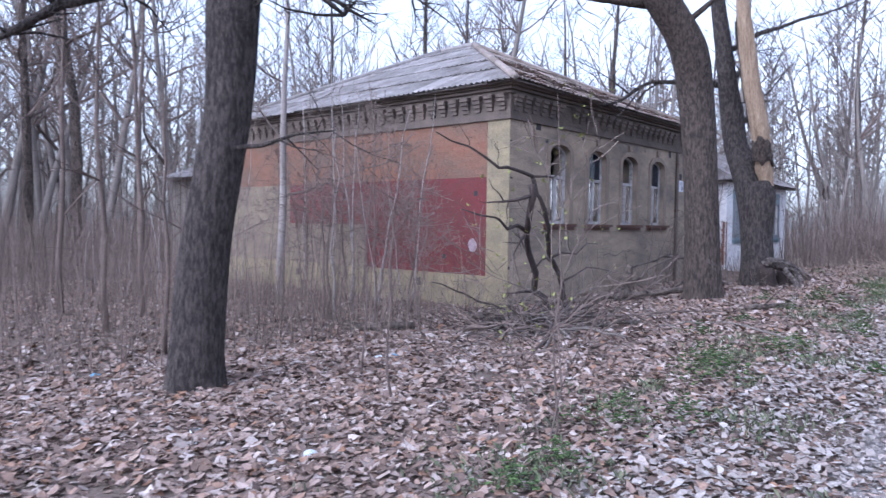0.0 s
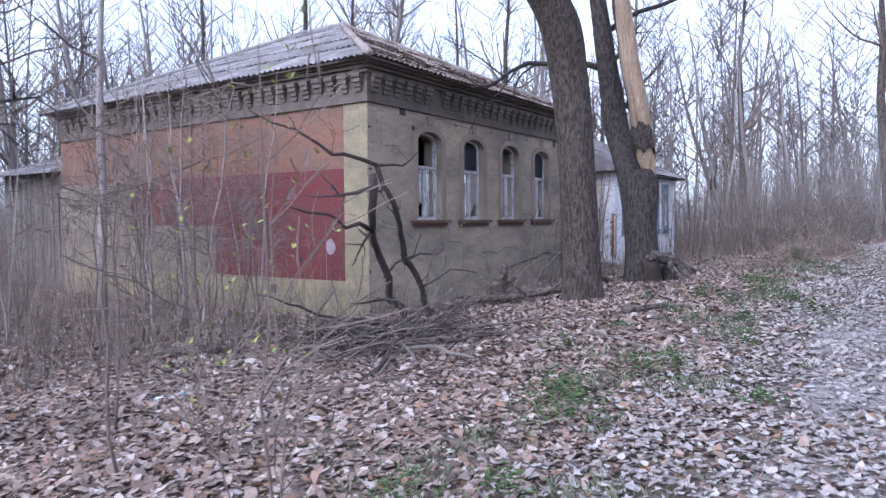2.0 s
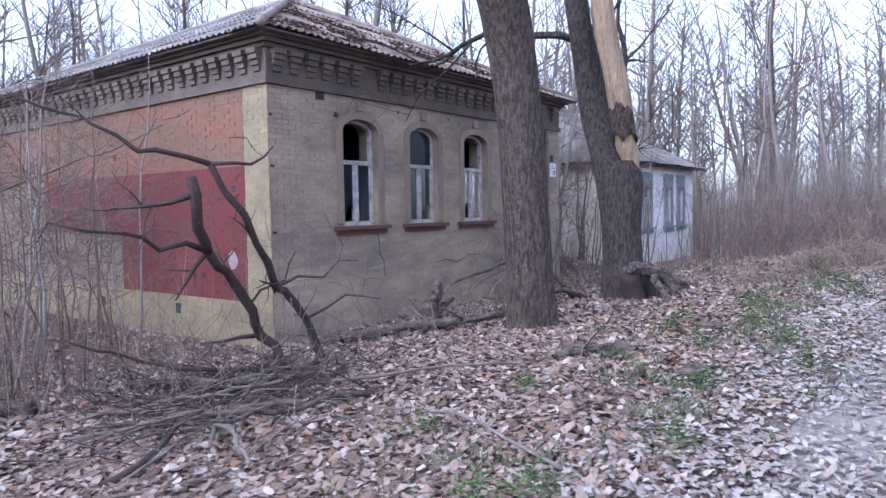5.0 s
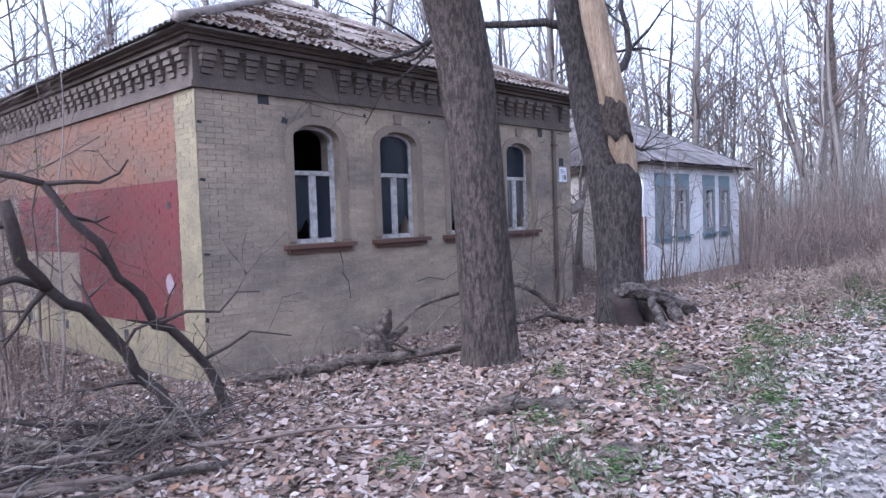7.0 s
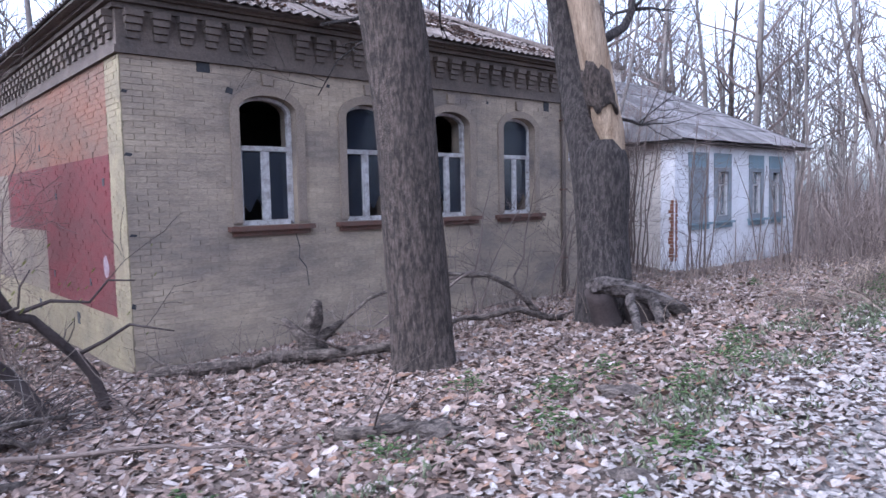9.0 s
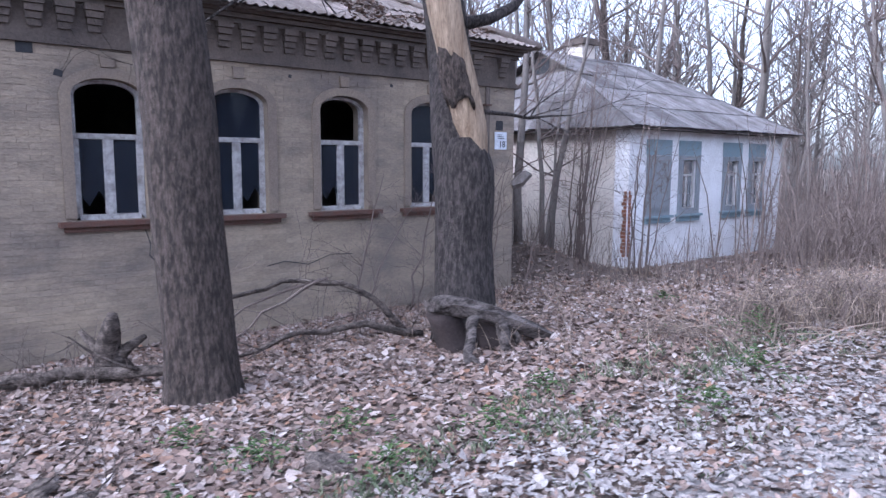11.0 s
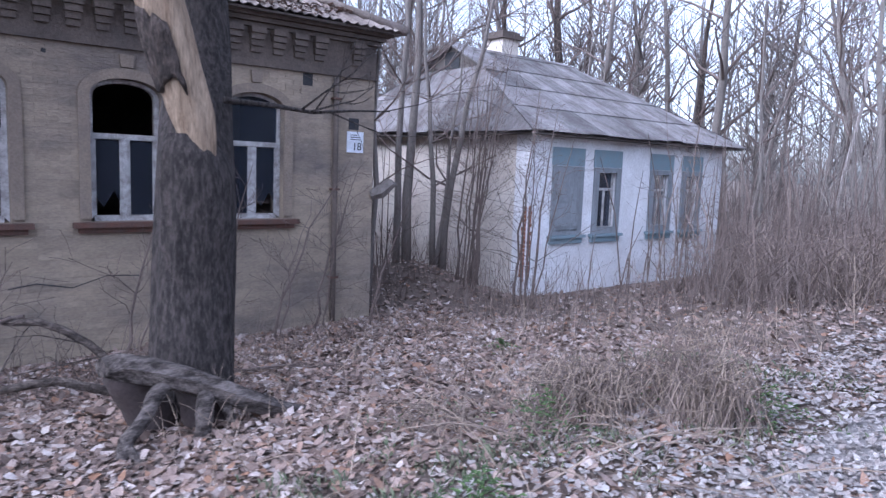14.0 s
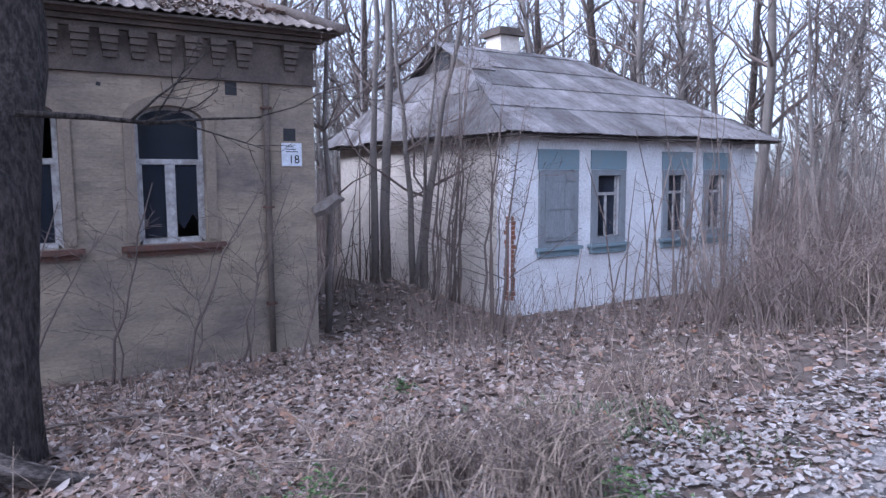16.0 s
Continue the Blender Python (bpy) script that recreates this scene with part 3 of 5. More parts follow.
sh.box(CX, CY0 - 0.34, CE - 0.12, CX + 0.34, CY1 + 0.34, CE - 0.085)
sh.box(CX1, CY0 - 0.34, CE - 0.12, CX - 0.002, CY0, CE - 0.085)
part("soffit", sh, M_TIMBER, croof)
chim = new("chimney")
chim.parent = cottage
chim["label"] = "whitewashed brick chimney with a dark cap"
sh = Shape()
sh.box(-12.85, 27.4, 4.7, -12.25, 27.95, 5.75)
part("stack", sh, M_CREAM, chim)
sh = Shape()
sh.box(-12.95, 27.3, 5.752, -12.15, 28.05, 5.86)
sh.box(-12.88, 27.37, 5.862, -12.22, 27.98, 5.94)
part("cap", sh, M_CORNICE, chim)
sh = Shape()
sr = random.Random(21)
for k in range(18):
    z = 0.2 + k * 0.085
    hw = 0.05 + 0.05 * abs(math.sin(k * 1.3))
    sh.box(CX - 0.02, CY0 + 0.02, z, CX + 0.014, CY0 + 0.02 + hw, z + 0.076)
    sh.box(CX - 0.10 - sr.uniform(0, 0.09), CY0 - 0.014, z, CX - 0.03, CY0 + 0.03, z + 0.076)
part("bare_brick_patch", sh, M_RUST, cottage, "patch of bare orange brick at the corner")

# ---- trees ----
def limb(sh, rnd, p, d, length, r0, depth, sides=6, bend=0.18, up=0.12, kids=4, twig=0.55, r1=0.25):
    """A crooked tapering branch with smaller ones on it."""
    n = max(3, int(length / 0.45)) if depth > 0 else 3
    pts, rad, dirs = [Vector(p)], [r0], [Vector(d).normalized()]
    for i in range(n):
        dv = dirs[-1] + Vector((rnd.gauss(0, bend), rnd.gauss(0, bend), rnd.gauss(0, bend) + up * 0.3))
        dv.normalize()
        dirs.append(dv)
        pts.append(pts[-1] + dv * (length / n))
        rad.append(max(0.003, r0 * (1 - (1 - r1) * (i + 1) / n)))
    sh.tube(pts, rad, sides)
    if depth > 0:
        for k in range(kids):
            f = rnd.uniform(0.3, 0.98)
            i = min(int(f * n), n - 1)
            q = pts[i].lerp(pts[i + 1], f * n - i)
            a = rnd.uniform(0, 2 * math.pi)
            base = dirs[i]
            side_v = base.orthogonal().normalized()
            side_v = Matrix.Rotation(a, 3, base) @ side_v
            nd = (base * 0.75 + side_v * rnd.uniform(0.6, 1.1) + Vector((0, 0, up))).normalized()
            limb(sh, rnd, q, nd, length * twig * rnd.uniform(0.6, 1.2), rad[i] * 0.55, depth - 1, max(3, sides - 2), bend, up, kids, twig)


def trunk_shape(rnd, pts, radii, sides=20, flare=0.35, ridge=0.05):
    """A trunk with root flare and furrows."""
    sh = Shape()
    pts = [Vector(p) for p in pts]
    fine, fr = [], []
    for i in range(len(pts) - 1):
        m = max(2, int((pts[i + 1] - pts[i]).length / 0.14))
        a, b, c, d = pts[max(i - 1, 0)], pts[i], pts[i + 1], pts[min(i + 2, len(pts) - 1)]
        for k in range(m):
            f = k / m
            fine.append(0.5 * (2 * b + (c - a) * f + (2 * a - 5 * b + 4 * c - d) * f * f + (3 * b - a - 3 * c + d) * f ** 3))
            fr.append(radii[i] + (radii[i + 1] - radii[i]) * f)
    fine.append(pts[-1])
    fr.append(radii[-1])
    base = fine[0].z
    off = [rnd.uniform(0, 10) for _ in range(3)]
    for j, (p, r) in enumerate(zip(fine, fr)):
        h = p.z - base
        for k in range(sides):
            a = 2 * math.pi * k / sides
            q = r * (1 + flare * math.exp(-h / 0.28) * (0.6 + 0.5 * math.sin(a * 4 + off[0])))
            q *= 1 + ridge * noise.noise(Vector((math.cos(a) * 4 + off[1], math.sin(a) * 4, h * 0.9 + off[2]))) + 0.02 * ((k % 2) * 2 - 1)
            sh.v.append((p.x + q * math.cos(a), p.y + q * math.sin(a), p.z))
    n = len(fine)
    sh.f = [(j * sides + k, j * sides + (k + 1) % sides, (j + 1) * sides + (k + 1) % sides, (j + 1) * sides + k) for j in range(n - 1) for k in range(sides)]
    sh.f.append(tuple(range((n - 1) * sides, n * sides)))
    return sh


def big_tree(name, label, pts, radii, limbs, mat, seed, ridge=0.07):
    rnd = random.Random(seed)
    t = thing(name, None, None, label, "tree")
    part("trunk", trunk_shape(rnd, pts, radii, 26, 0.35, ridge), mat, t, smooth=True)
    s = Shape()
    for p, d, length, r, depth in limbs:
        limb(s, rnd, p, d, length, r, depth, 7, 0.2, 0.1, 5, 0.5)
    if limbs:
        part("crown", s, mat, t, "bare crooked limbs and twigs", smooth=True)
    return t


g = ground_z
# the dark old tree at the start of the walk
x0, y0 = -6.85, 3.9
ot = big_tree("old_tree", "thick dark-barked bare tree with low spreading limbs", [(x0, y0, g(x0, y0) - 0.1), (x0 + 0.05, y0 + 0.1, 1.2), (x0 + 0.2, y0 + 0.3, 2.8), (x0 + 0.25, y0 + 0.35, 4.4), (x0 + 0.4, y0 + 0.5, 8.5)], [0.31, 0.26, 0.25, 0.29, 0.14],
         [((x0 + 0.2, y0 + 0.3, 4.2), (-1, -0.75, 0.0), 5.0, 0.12, 3), ((x0 + 0.3, y0 + 0.4, 4.3), (0.9, 1.0, 0.05), 2.2, 0.09, 3), ((x0 + 0.3, y0 + 0.4, 5.2), (0.7, 0.4, 0.8), 4, 0.12, 3), ((x0, y0, 5.5), (-0.8, 0.6, 0.8), 4, 0.12, 3), ((x0 + 0.3, y0 + 0.2, 2.3), (0.8, 0.5, -0.1), 1.3, 0.03, 2)], M_BARKDARK, 31)
sh = Shape()
lr = random.Random(36)
for pts, r0, r1 in (([(x0 + 0.15, y0 + 0.2, 4.2), (x0 - 0.65, y0 - 0.5, 3.98), (x0 - 1.1, y0 - 0.95, 3.8), (x0 - 1.55, y0 - 1.3, 3.5), (x0 - 2.4, y0 - 2.0, 3.15)], 0.075, 0.03),
                    ([(x0 + 0.2, y0 + 0.3, 4.1), (x0 + 0.6, y0 + 0.65, 4.0), (x0 + 0.95, y0 + 0.95, 3.95), (x0 + 1.15, y0 + 1.1, 3.75)], 0.06, 0.02)):
    n = len(pts)
    sh.tube(pts, [r0 + (r1 - r0) * k / (n - 1) for k in range(n)], 8, lr, 0.08)
    for p in pts[1:]:
        for _ in range(4):
            limb(sh, lr, p, (lr.gauss(0, 1), lr.gauss(0, 1), lr.gauss(0.3, 0.6)), lr.uniform(0.5, 1.3), 0.02, 2, 4, 0.2, 0.05, 3)
part("low_limb", sh, M_BARKDARK, ot, "low drooping bare limb", smooth=True)
# the leaning tree before the brick front
x1, y1 = -5.18, 13.95
big_tree("leaning_tree", "tall leaning tree with brown furrowed bark", [(x1, y1, g(x1, y1) - 0.1), (x1 - 0.01, y1 - 0.05, 1.0), (x1 - 0.03, y1 - 0.11, 2.0), (x1 - 0.08, y1 - 0.14, 3.0), (x1 - 0.15, y1 - 0.25, 4.0), (x1 - 0.2, y1 - 0.6, 5.0), (x1 - 0.55, y1 - 1.25, 6.0), (x1 - 1.1, y1 - 1.8, 7.5), (x1 - 1.4, y1 - 2.1, 10.5)], [0.335, 0.33, 0.315, 0.32, 0.335, 0.36, 0.36, 0.26, 0.14],
         [((x1 - 0.7, y1 - 1.1, 5.8), (-0.9, -0.6, 0.05), 4.5, 0.1, 3), ((x1 - 0.5, y1 - 0.8, 5.3), (0.6, 0.8, 0.4), 3, 0.07, 3), ((x1 - 0.9, y1 - 1.45, 6.5), (0.2, -0.9, 0.5), 4, 0.09, 3), ((x1 - 0.8, y1 - 1.5, 6.6), (0.5, 0.9, 0.9), 3.5, 0.1, 3), ((x1 - 0.6, y1 - 1.25, 6.0), (-1.0, -0.2, -0.12), 4.0, 0.08, 3), ((x1 - 0.8, y1 - 1.5, 6.7), (-0.8, -0.9, 0.1), 4.0, 0.08, 3), ((x1 - 0.9, y1 - 1.65, 7.0), (-1.0, 0.4, 0.0), 4.0, 0.08, 3)], M_BARK, 32)
# the tree with the broken stem
x2, y2 = -5.08, 17.1
bt = big_tree("broken_tree", "dark-barked tree with a snapped pale dead stem", [(x2, y2, g(x2, y2) - 0.15), (x2 - 0.07, y2 + 0.05, 1.0), (x2 - 0.2, y2 + 0.12, 2.0), (x2 - 0.44, y2 + 0.22, 2.8), (x2 - 0.75, y2 + 0.36, 3.6), (x2 - 0.84, y2 + 0.3, 4.4), (x2 - 0.92, y2, 5.5), (x2 - 1.3, y2 - 0.4, 9.0)], [0.37, 0.35, 0.35, 0.32, 0.275, 0.26, 0.21, 0.1],
              [((x2 - 0.75, y2 + 0.5, 4.1), (0.75, 1.5, -0.12), 3.6, 0.085, 3), ((x2 - 0.9, y2 + 0.2, 4.9), (-0.9, -0.7, 0.1), 3.8, 0.08, 3), ((x2 - 1.0, y2, 5.6), (0.7, 0.3, 0.5), 3.5, 0.07, 3), ((x2 - 0.1, y2 + 0.35, 2.95), (0.1, 1.0, 0.22), 2.1, 0.03, 2), ((x2 - 0.9, y2 + 0.2, 5.0), (0.3, 1.1, 0.5), 3.0, 0.06, 3)], M_BARKDARK, 33)
br = random.Random(9)
sh = trunk_shape(br, [(x2 - 0.06, y2 + 0.06, 1.2), (x2 - 0.04, y2 + 0.07, 1.9), (x2 - 0.02, y2 + 0.06, 2.25), (x2 + 0.0, y2 + 0.02, 2.45), (x2 + 0.02, y2 - 0.03, 2.62)], [0.30, 0.33, 0.315, 0.27, 0.16], 24, 0.0, 0.1)
part("stem_base", sh, M_BARKDARK, bt, smooth=True)
sp = [(x2 + 0.18, y2 + 0.12, 2.24), (x2 + 0.13, y2 + 0.06, 2.5), (x2 + 0.06, y2 + 0.0, 2.8), (x2 + 0.03, y2 - 0.16, 3.4), (x2 - 0.03, y2 - 0.30, 4.0), (x2 - 0.16, y2 - 0.37, 4.8), (x2 - 0.27, y2 - 0.4, 5.6), (x2 - 0.4, y2 - 0.5, 6.8), (x2 - 0.46, y2 - 0.55, 7.6)]
sh = trunk_shape(br, sp, [0.03, 0.12, 0.185, 0.195, 0.195, 0.19, 0.18, 0.13, 0.02], 26, 0.0, 0.16)
part("dead_stem", sh, M_BAREWOOD, bt, "snapped stem stripped to pale bare wood", smooth=True)


def bark_plate(z0, z1, a0, a1, seed, mat, name):
    """A torn plate of bark that still clings round part of the dead stem."""
    rnd = random.Random(seed)
    s, n, m = Shape(), 12, 9

    def axis(z):
        i = max(j for j in range(len(sp) - 1) if sp[j][2] <= z)
        f = (z - sp[i][2]) / (sp[i + 1][2] - sp[i][2])
        return [sp[i][k] + (sp[i + 1][k] - sp[i][k]) * f for k in (0, 1)]
    tops = [rnd.uniform(-0.09, 0.09) for _ in range(n + 1)]
    lows = [rnd.uniform(-0.09, 0.09) for _ in range(n + 1)]
    for layer in (0.235, 0.18):
        for j in range(m + 1):
            for k in range(n + 1):
                lo, hi = z0 + lows[k], z1 + tops[k]
                z = lo + (hi - lo) * j / m
                a = radians(a0 + (a1 - a0) * k / n + rnd.uniform(-2, 2))
                cx, cy = axis(z)
                r = layer + (rnd.uniform(-0.012, 0.012) if layer > 0.2 else 0)
                s.v.append((cx + r * math.cos(a), cy + r * math.sin(a), z))
    w, o = n + 1, (n + 1) * (m + 1)
    for j in range(m):
        for k in range(n):
            a = j * w + k
            s.f += [(a, a + 1, a + w + 1, a + w), (o + a, o + a + w, o + a + w + 1, o + a + 1)]
    for k in range(n):
        b = m * w + k
        s.f += [(k, o + k, o + k + 1, k + 1), (b, b + 1, o + b + 1, o + b)]
    for j in range(m):
        a, b = j * w, j * w + n
        s.f += [(a, a + w, o + a + w, o + a), (b, o + b, o + b + w, b + w)]
    part(name, s, mat, bt, smooth=True)


bark_plate(3.0, 3.55, -160, -15, 4, M_BARK, "bark_patch")
bark_plate(3.9, 6.3, 70, 175, 5, M_BARKDARK, "bark_strip")
def copse_template(seed, h, r, mat, name, label, lean=0.06, low=0.35):
    rnd = random.Random(seed)
    t = thing(name, None, None, label, "tree", group="woodland trees")
    pts, p = [], Vector((0, 0, -0.2))
    d = Vector((rnd.gauss(0, lean), rnd.gauss(0, lean), 1)).normalized()
    n = 8
    rad = []
    for i in range(n + 1):
        pts.append(p.copy())
        rad.append(r * (1 - 0.85 * i / n))
        d = (d + Vector((rnd.gauss(0, 0.05), rnd.gauss(0, 0.05), 0))).normalized()
        p = p + d * (h / n)
    s = Shape()
    s.tube(pts, rad, 9)
    part("trunk", s, mat, t, smooth=True)
    s = Shape()
    for k in range(14):
        f = rnd.uniform(low, 0.95)
        i = min(int(f * n), n - 1)
        a = rnd.uniform(0, 2 * math.pi)
        limb(s, rnd, pts[i], (math.cos(a), math.sin(a), rnd.uniform(0.5, 1.5)), h * (1.15 - f) * rnd.uniform(0.25, 0.45), rad[i] * 0.45, 2, 5, 0.16, 0.15, 4, 0.5)
    part("crown", s, M_TWIG, t, "bare twigs")
    return t


wood = []
for n, (h, r, mat, nm, lb) in enumerate(((13, 0.14, M_GREYBARK, "woodland_tree", "slender bare grey-brown tree at the wood's edge"), (15, 0.19, M_GREYBARK, "woodland_tree", "tall bare grey-brown woodland tree"), (11, 0.09, M_GREYBARK, "woodland_tree", "thin bare young woodland tree"), (9, 0.07, M_PALEBARK, "sapling", "thin pale-barked bare sapling"), (16, 0.23, M_BARK, "woodland_tree", "stout bare brown woodland tree"))):
    wood.append(copse_template(50 + n, h, r, mat, nm, lb))
spots = []
wr = random.Random(77)


def clear(x, y):
    if -21.2 < x < -7.2 and 11 < y < 22:
        return False
    if -26 < x < -19 and 10.8 < y < 16.5:
        return False
    if -17 < x < -7.3 and 23.6 < y < 33.5:
        return False
    return True


tries = 0
while len(spots) < 112 and tries < 6000:
    tries += 1
    ang = wr.uniform(-8, 100)
    dist = wr.uniform(14, 46) ** 1.0
    x, y = 1 - dist * math.sin(radians(ang)), 4 + dist * math.cos(radians(ang)) * 1.0
    if not clear(x, y) or (x > -7.6 and y < 30) or (x > -20.5 and y < 12.5) or (x > -17.5 and 20.5 < y < 35.5):
        continue
    if any((x - a) ** 2 + (y - b) ** 2 < 1.2 for a, b in spots):
        continue
    if y < 10 and wr.random() < 0.35:
        continue
    spots.append((x, y))
for _ in range(12):
    spots.append((wr.uniform(-26, -8), wr.uniform(36, 50)))
used = [False] * 5
for x, y in spots:
    k = wr.choice((0, 0, 1, 1, 2, 2, 3, 4))
    m = pose(x, y, g(x, y), wr.uniform(-3, 3), wr.uniform(-3, 3), wr.uniform(0, 360)) @ Matrix.Scale(wr.uniform(0.8, 1.2), 4)
    if not used[k]:
        wood[k].matrix_basis = m
        used[k] = True
    else:
        c = copy_thing(wood[k], m)
        s = m.to_scale()[0]
        c.matrix_basis = m

# far woods all round
rnd = random.Random(123)
sh = Shape()
for n in range(1500):
    ang = rnd.uniform(0, 360)
    ahead = -15 < ang < 110
    if not ahead and rnd.random() < 0.6:
        continue
    dist = rnd.uniform(34, 75)
    x, y = -1 - dist * math.sin(radians(ang)), 8 + dist * math.cos(radians(ang))
    if not clear(x, y):
        continue
    h, r = rnd.uniform(9, 17), rnd.uniform(0.04, 0.12)
    z = g(x, y)
    lx, ly = rnd.gauss(0, 0.7), rnd.gauss(0, 0.7)
    sh.tube([(x, y, z - 0.3), (x + lx * 0.4, y + ly * 0.4, z + h * 0.5), (x + lx, y + ly, z + h)], [r, r * 0.6, r * 0.12], 4)
    for k in range(32):
        f = rnd.uniform(0.12, 0.97)
        a = rnd.uniform(0, 6.283)
        L = h * rnd.uniform(0.1, 0.26)
        p = Vector((x + lx * f, y + ly * f, z + h * f))
        d = Vector((math.cos(a), math.sin(a), rnd.uniform(0.5, 1.6))).normalized()
        q = p + d * L * 0.5
        e = q + (d + Vector((rnd.gauss(0, .3), rnd.gauss(0, .3), 0.2))).normalized() * L * 0.5
        sh.tube([p, q, e], [0.035, 0.025, 0.01], 3)
        e2 = q + (d + Vector((rnd.gauss(0, .8), rnd.gauss(0, .8), 0.1))).normalized() * L * 0.4
        sh.tube([q, e2], [0.02, 0.008], 3)
thing("far_woods", sh, M_GREYBARK, "distant leafless grey-brown woodland", "woods", kind="stuff")
# pale undergrowth of the far wood
sh = Shape()
for n in range(9000):
    ang, dist = rnd.uniform(-15, 115), rnd.uniform(20, 60)
    x, y = -1 - dist * math.sin(radians(ang)), 6 + dist * math.cos(radians(ang))
    if not clear(x, y) or (x > -3.5 and y < 60):
        continue
    z = g(x, y)
    h = rnd.uniform(0.8, 3.2)
    a = rnd.uniform(0, 6.283)
    l = rnd.uniform(0.1, 0.7)
    sh.tube([(x, y, z - 0.05), (x + l * 0.4 * math.cos(a), y + l * 0.4 * math.sin(a), z + h * 0.6), (x + l * math.cos(a), y + l * math.sin(a), z + h)], [0.018, 0.013, 0.005], 3)
thing("far_undergrowth", sh, M_TWIG, "tangled bare brown undergrowth of the wood", "undergrowth", kind="stuff")

# ---- nearer trees and saplings ----
def stem_tree(name, label, x, y, stems, mat, seed, depth=2, group=""):
    """One plant of several stems: (dx, dy lean, height, radius) each."""
    rnd = random.Random(seed)
    t = thing(name, None, None, label, "tree", group=group)
    z = g(x, y) - 0.06
    s2 = Shape()
    for ox, oy, lx, ly, h, r in stems:
        n = 8
        pts = [(x + ox + lx * (k / n) ** 1.3 + rnd.gauss(0, 0.03), y + oy + ly * (k / n) ** 1.3 + rnd.gauss(0, 0.03), z + h * k / n) for k in range(n + 1)]
        rad = [r * (1 - 0.8 * k / n) for k in range(n + 1)]
        s1 = Shape()
        s1.tube(pts, rad, 8)
        part("stem", s1, mat, t, smooth=True)
        for k in range(9):
            f = rnd.uniform(0.3, 0.98)
            i = min(int(f * n), n - 1)
            a = rnd.uniform(0, 6.283)
            limb(s2, rnd, pts[i], (math.cos(a), math.sin(a), rnd.uniform(0.3, 1.1)), h * (1.1 - f) * rnd.uniform(0.2, 0.42) + 0.25, rad[i] * 0.4, depth, 4, 0.18, 0.1, 4, 0.5)
    part("crown", s2, M_TWIG, t)
    return t


stem_tree("pole_tree", "straight thin pale grey tree beside the wall", -12.9, 9.3, [(0, 0, 0.1, 0.1, 10, 0.10)], M_PALEBARK, 61)
stem_tree("twin_tree", "young twin-stemmed tree on the leaf mound", -10.9, 23.35, [(0, 0, 0.05, 0.1, 10, 0.085), (0.14, 0.2, 0.15, 0.2, 11, 0.11)], M_GREYBARK, 62)
stem_tree("forked_tree", "young dark forking tree on the leaf mound", -10.25, 23.85, [(0, 0, -0.5, -0.3, 7, 0.07), (0.1, 0.1, 0.9, 0.8, 7, 0.085), (0.15, 0.0, 0.2, 0.4, 5, 0.05)], M_GREYBARK, 63)
stem_tree("slim_tree", "slim bare tree by the house corner", -9.4, 21.75, [(0, 0, 0.2, 0.1, 9, 0.06)], M_GREYBARK, 64)
sr = random.Random(41)
for n in range(6):
    x, y = sr.uniform(-9.6, -7.0), sr.uniform(23.2, 24.5)
    stem_tree("whip_sapling", "thin whippy bare sapling before the cottage", x, y, [(sr.uniform(-.1, .1), sr.uniform(-.1, .1), sr.uniform(-.5, .8), sr.uniform(-.4, .6), sr.uniform(2.6, 5.2), sr.uniform(0.014, 0.028)) for _ in range(3)], M_TWIG, 70 + n, 1, "cottage saplings")
for n in range(6):
    x, y = sr.uniform(-7.6, -5.2), sr.uniform(25.0, 31.5)
    stem_tree("whip_sapling", "thin whippy bare sapling before the cottage", x, y, [(sr.uniform(-.1, .1), sr.uniform(-.1, .1), sr.uniform(-.5, .5), sr.uniform(-.4, .6), sr.uniform(1.8, 4.2), sr.uniform(0.012, 0.024)) for _ in range(3)], M_TWIG, 90 + n, 1, "cottage saplings")
for n in range(5):
    x, y = (-7.9, -7.75, -8.0, -7.6, -7.9)[n], (18.3, 19.1, 19.9, 20.6, 17.2)[n]
    stem_tree("wall_sapling", "thin crooked sapling against the brick front", x, y, [(0, 0, sr.uniform(-.2, .3), sr.uniform(0.3, 1.1), sr.uniform(2.2, 3.6), 0.022), (0.1, 0.1, sr.uniform(-.1, .4), sr.uniform(-.6, 1.2), sr.uniform(1.2, 2.4), 0.015)], M_TWIG, 120 + n, 1, "wall saplings")
# thicket before the painted side wall
for n in range(26):
    x, y = sr.uniform(-17.5, -8.6), sr.uniform(6.8, 11.0)
    if x > -10 and y > 10:
        continue
    pale = sr.random() < 0.45
    stem_tree("thicket_sapling", "thin pale bare sapling in the thicket" if pale else "thin brown bare sapling in the thicket", x, y, [(sr.uniform(-.15, .15), sr.uniform(-.15, .15), sr.uniform(-.7, .7), sr.uniform(-.5, .5), sr.uniform(2.0, 5.5), sr.uniform(0.012, 0.03)) for _ in range(2)], M_PALEBARK if pale else M_TWIG, 140 + n, 2, "thicket saplings")
for n, (x, y, h) in enumerate(((-4.55, 4.6, 2.6), (-5.7, 5.3, 3.2), (-9.5, 4.9, 4.5), (-10.5, 6.2, 6.0), (-11.8, 5.0, 7.0), (-8.3, 6.6, 3.5), (-13.2, 6.3, 8.0), (-14.9, 5.4, 8.0), (-12.6, 3.6, 7.0), (-16.0, 7.5, 9.0), (-7.6, 8.2, 2.6))):
    stem_tree("thicket_sapling", "thin brown bare sapling in the thicket", x, y, [(0, 0, sr.uniform(-.3, .3), sr.uniform(-.3, .3), h, 0.008 * h + 0.004 if h > 4 else 0.014)], M_TWIG, 180 + n, 2, "thicket saplings")

